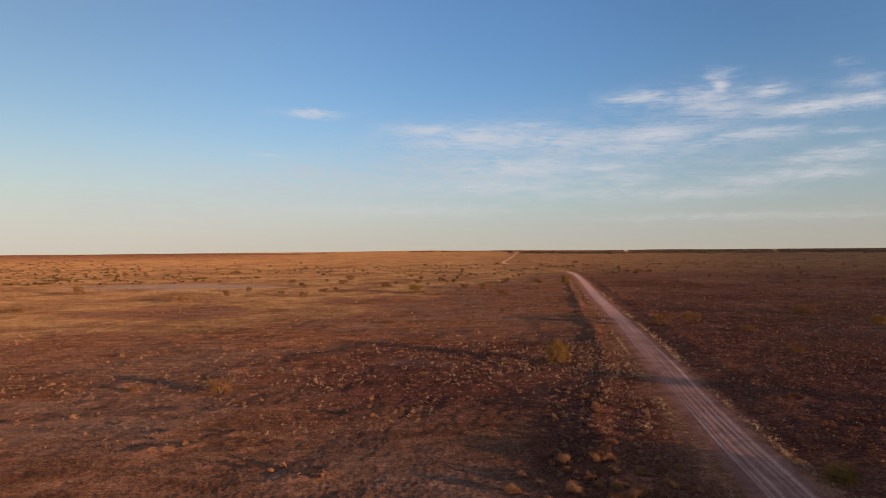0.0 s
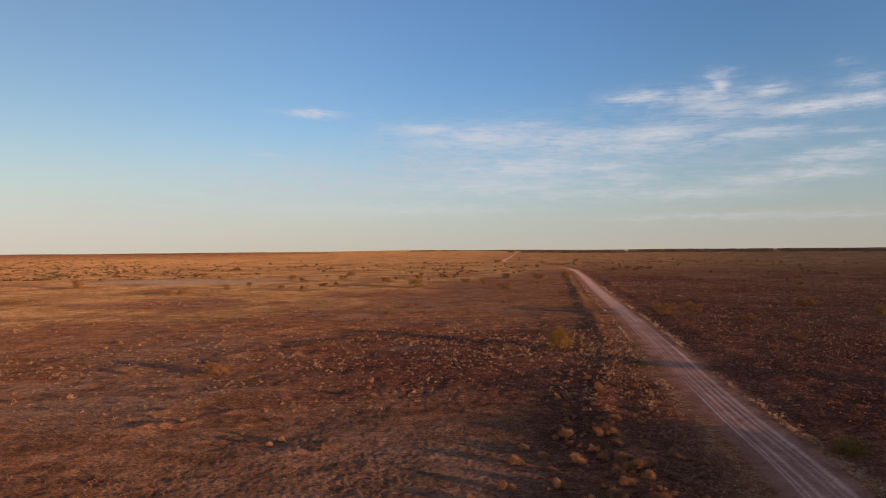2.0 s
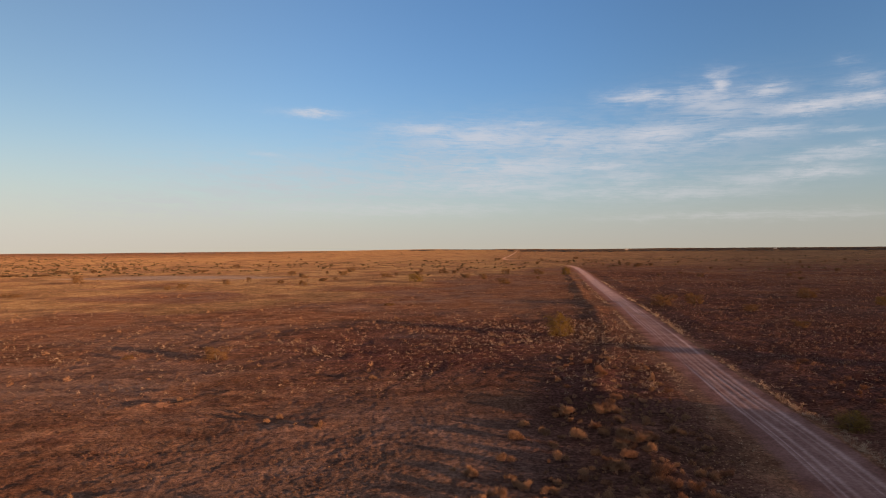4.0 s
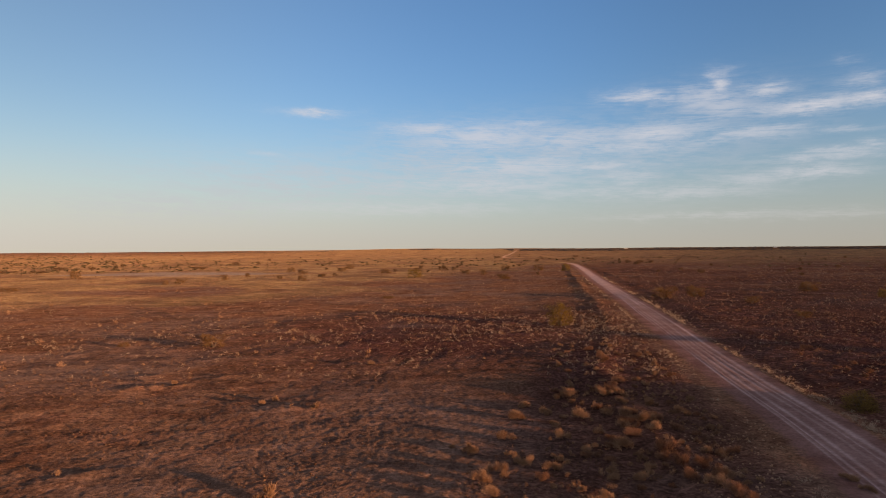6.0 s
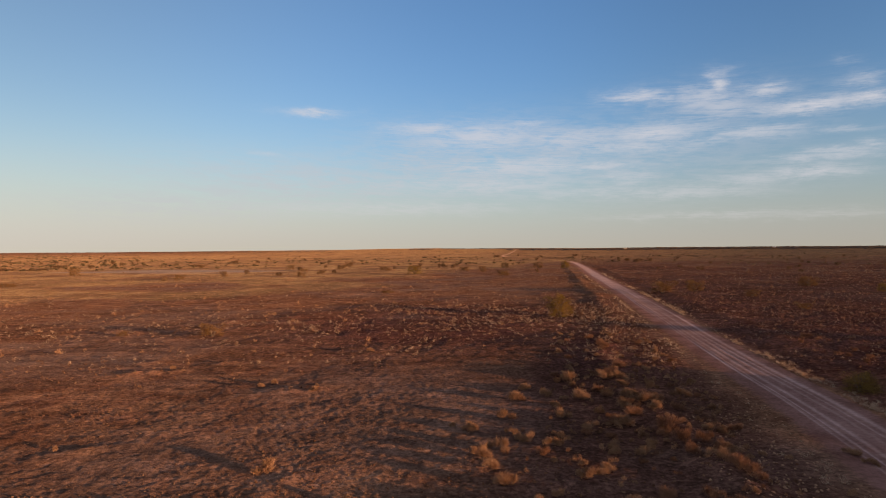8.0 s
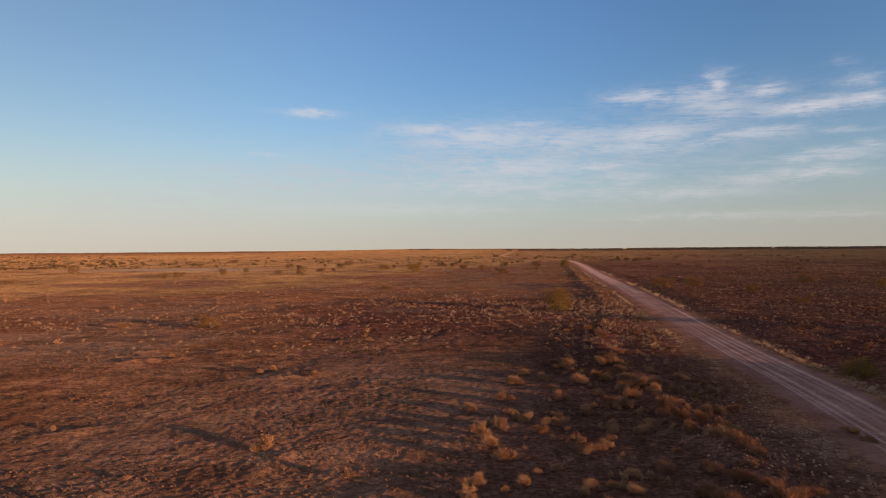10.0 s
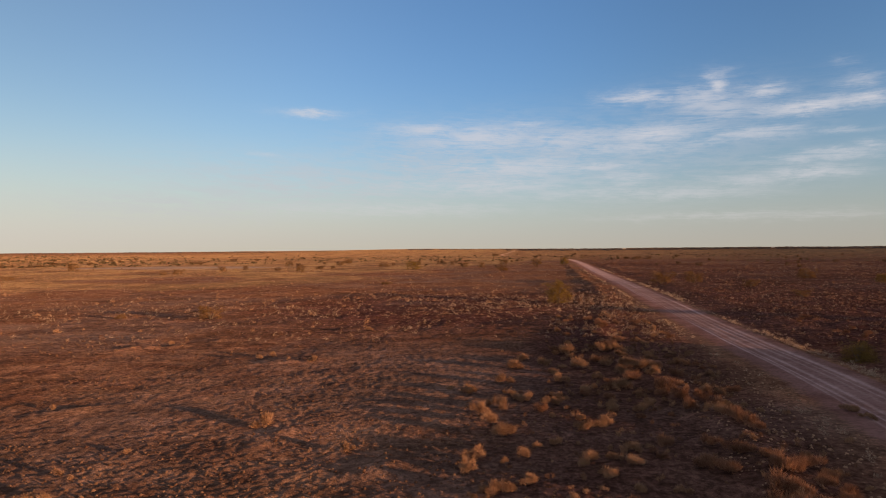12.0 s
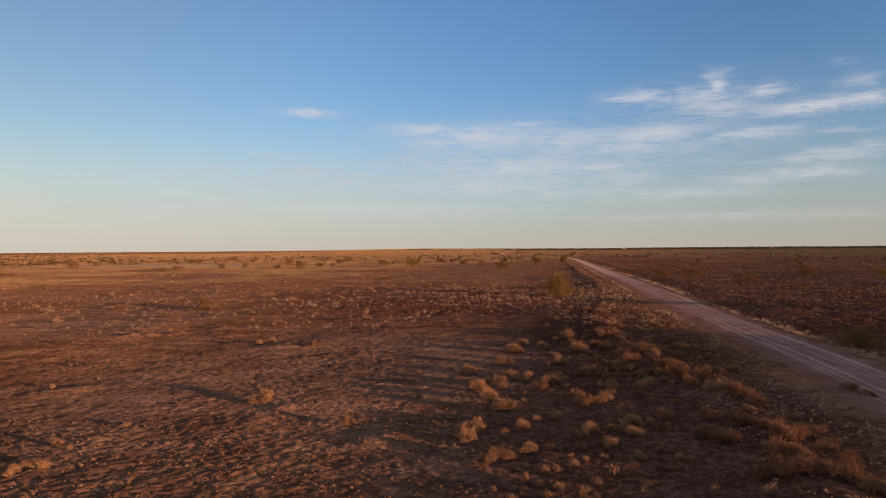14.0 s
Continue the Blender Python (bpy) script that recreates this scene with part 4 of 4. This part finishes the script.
def build_shrubs():
    olive = [shrub_meshes(rng, OLIVE, 95, 60, 0.95, 0.05, 0.022) for _ in range(4)]
    small = [shrub_meshes(rng, BROWN_LEAF, 44, 18, 0.95, 0.06, 0.062) for _ in range(5)]
    brown = [shrub_meshes(rng, RUST_LEAF, 60, 34, 0.9, 0.08, 0.036) for _ in range(4)]
    shade = [shrub_meshes(rng, OLIVE, 80, 24, 0.95, 0.05, 0.048) for _ in range(4)]
    for rows, kits, label, group in ((SHADE_SHRUBS + NORTH_SHADE_SHRUBS, shade, "unseen olive-yellow shrub east of the dirt track, added to cast shade", "olive shrubs beside the track"), (OLIVE_SHRUBS, olive, "olive-yellow leafy shrub on stony red soil", "olive shrubs beside the track"),
                                     (BROWN_SHRUBS, brown, "dusty brown open shrub on the red plain", "brown shrubs on the plain"),
                                     (FAR_SHRUBS, small, "low spreading shrub far out on the plain", "far shrubs on the plain")):
        for n, (x, y, h, w) in enumerate(rows):
            place_shrub(kits[n % 4], "shrub", x, y, h, w, label, "shrub", group)
    # others, thinly over the middle distance
    made, tries = 0, 0
    while made < 70 and tries < 5000:
        tries += 1
        y = 150 * (560 / 150) ** rng.uniform()
        x = rng.uniform(-0.82, 0.82) * y
        d = float(road_offset(np.array([x]), np.array([y]))[0])
        if abs(d) < 7 or ((x + 88) / 45) ** 2 + ((y - 188) / 32) ** 2 < 1:
            continue
        if rng.uniform() > (0.35 if y < 150 else 1.0):
            continue
        h = rng.uniform(0.7, 1.6)
        place_shrub(small[made % 5], "shrub", x, y, h, h * rng.uniform(1.0, 1.9),
                    "low spreading shrub far out on the plain", "shrub", "far shrubs on the plain")
        made += 1


def build_far_scrub():
    """Scrub too far off to count: the plain beyond, and the dark woods along the ridge."""
    def blob(r, lumps=5):
        v, f = [], []
        for k in range(lumps):
            c = np.array((r.normal(0, 0.3), r.normal(0, 0.3), r.uniform(0.3, 0.75)))
            p = c + 0.36 * r.normal(0, 1, (7, 3)) * (1, 1, 0.7)
            p[:, 2] = np.maximum(p[:, 2], -0.05)
            f.append(np.array([(a, (a + 2) % 7, (a + 3) % 7) for a in range(7)]) + 7 * k)
            v.append(p)
        return np.concatenate(v), np.concatenate(f)

    shapes = [blob(rng, 4) for _ in range(8)]
    x, y = fan_points(12000, 200, 2400, 0.85, rng)
    d = road_offset(x, y)
    keep = (np.abs(d) > 9) & (rng.uniform(0, 1, len(x)) < np.clip(0.12 + 0.4 * fbm(x / 160, y / 90, 121, 3) + 0.2 * step(-x / y, 0.2, 0.7), 0, 1))
    x, y = x[keep], y[keep]
    size = rng.uniform(0.3, 0.95, len(x)) * (1 + y / 1500) * (1 + 0.2 * step(-x / y, 0.3, 0.7))
    me = scatter_mesh("far_scrub", shapes, x, y, height(x, y), size, size * rng.uniform(0.5, 0.9, len(x)), SCRUB_LEAF, rng)
    tagged(new("far_scrub", me), "scattered low scrub over the distant plain", "scrub", kind="stuff")
    # the woods on the ridge, mostly to the east of the track
    shapes = [blob(rng, 3) for _ in range(8)]
    az = rng.uniform(-0.72, 0.85, 15000)
    r = 1250 * (3000 / 1250) ** rng.uniform(0, 1, len(az))
    x, y = r * np.sin(az), r * np.cos(az)
    az[:900], r[:900] = rng.uniform(-0.06, 0.12, 900), rng.uniform(2200, 2650, 900)
    x, y = r * np.sin(az), r * np.cos(az)
    west = 0.9 * step(r, 1750, 2250) * (az < -0.19 + 0.03 * fbm(r / 200, az * 9, 131, 2))
    for lo, hi in ((-0.056, -0.014), (-0.004, 0.11)):
        west = np.maximum(west, 0.8 * (az > lo) * (az < hi) * step(r, 2250, 2450) * (0.6 + 0.6 * fbm(az * 60, r / 200, 133, 2)))
    keep = rng.uniform(0, 1, len(az)) < np.where(az > 0.11, step(r, 1350, 1750) * 0.97 + 0.02, west)
    for shed_az, _ in SHEDS:
        keep &= ~((np.abs(az - radians(shed_az)) < 0.0035) & (r < 2420))
    keep &= np.abs(road_offset(x, y)) > 12
    x, y = x[keep], y[keep]
    size = rng.uniform(1.6, 3.2, len(x)) * (0.6 + 0.4 * step(np.arctan2(x, y), -0.08, -0.02))
    me = scatter_mesh("far_woods", shapes, x, y, height(x, y), size * 2.2, size * rng.uniform(0.5, 0.9, len(x)), HAZY_LEAF, rng)
    tagged(new("far_woods", me), "dark line of low woodland along the horizon", "woodland", kind="stuff")


# azimuth in degrees and half length of the tin sheds on the horizon
SHEDS = [(17.2, 6.5), (29.3, 5.5)]


def part(name, bm, mat, parent, label=""):
    me = bpy.data.meshes.new(name)
    bm.to_mesh(me)
    bm.free()
    me.materials.append(mat)
    ob = new(name, me)
    ob.parent = parent
    return tagged(ob, label)


def build_sheds():
    for az, half in SHEDS:
        x, y = 2400 * math.sin(radians(az)), 2400 * math.cos(radians(az))
        top = new("shed")
        top.matrix_world = pose(x, y, float(height(np.array([x]), np.array([y]))[0]) - 0.1, 0, 0, -az + 8)
        bm = bmesh.new()
        bmesh.ops.create_cube(bm, size=1.0, matrix=Matrix.Translation((0, 0, 1.3)) @ Matrix.Diagonal((2 * half, 8, 2.6, 1)))
        part("wall", bm, TIN, top)
        bm = bmesh.new()
        v = [bm.verts.new(p) for sx in (-1, 1) for p in ((sx * (half + 0.4), -4.5, 2.5), (sx * (half + 0.4), 0, 3.9), (sx * (half + 0.4), 4.5, 2.5))]
        for q in ((0, 1, 4, 3), (1, 2, 5, 4)):
            bm.faces.new([v[k] for k in q])
        bmesh.ops.solidify(bm, geom=bm.faces[:], thickness=0.12)
        part("roof", bm, TIN, top)
        tagged(top, "pale tin shed standing far off among dark scrub", "shed", "tin sheds on the horizon")


build_tufts()
build_clods()
build_tussocks()
build_shrubs()
build_far_scrub()
build_sheds()
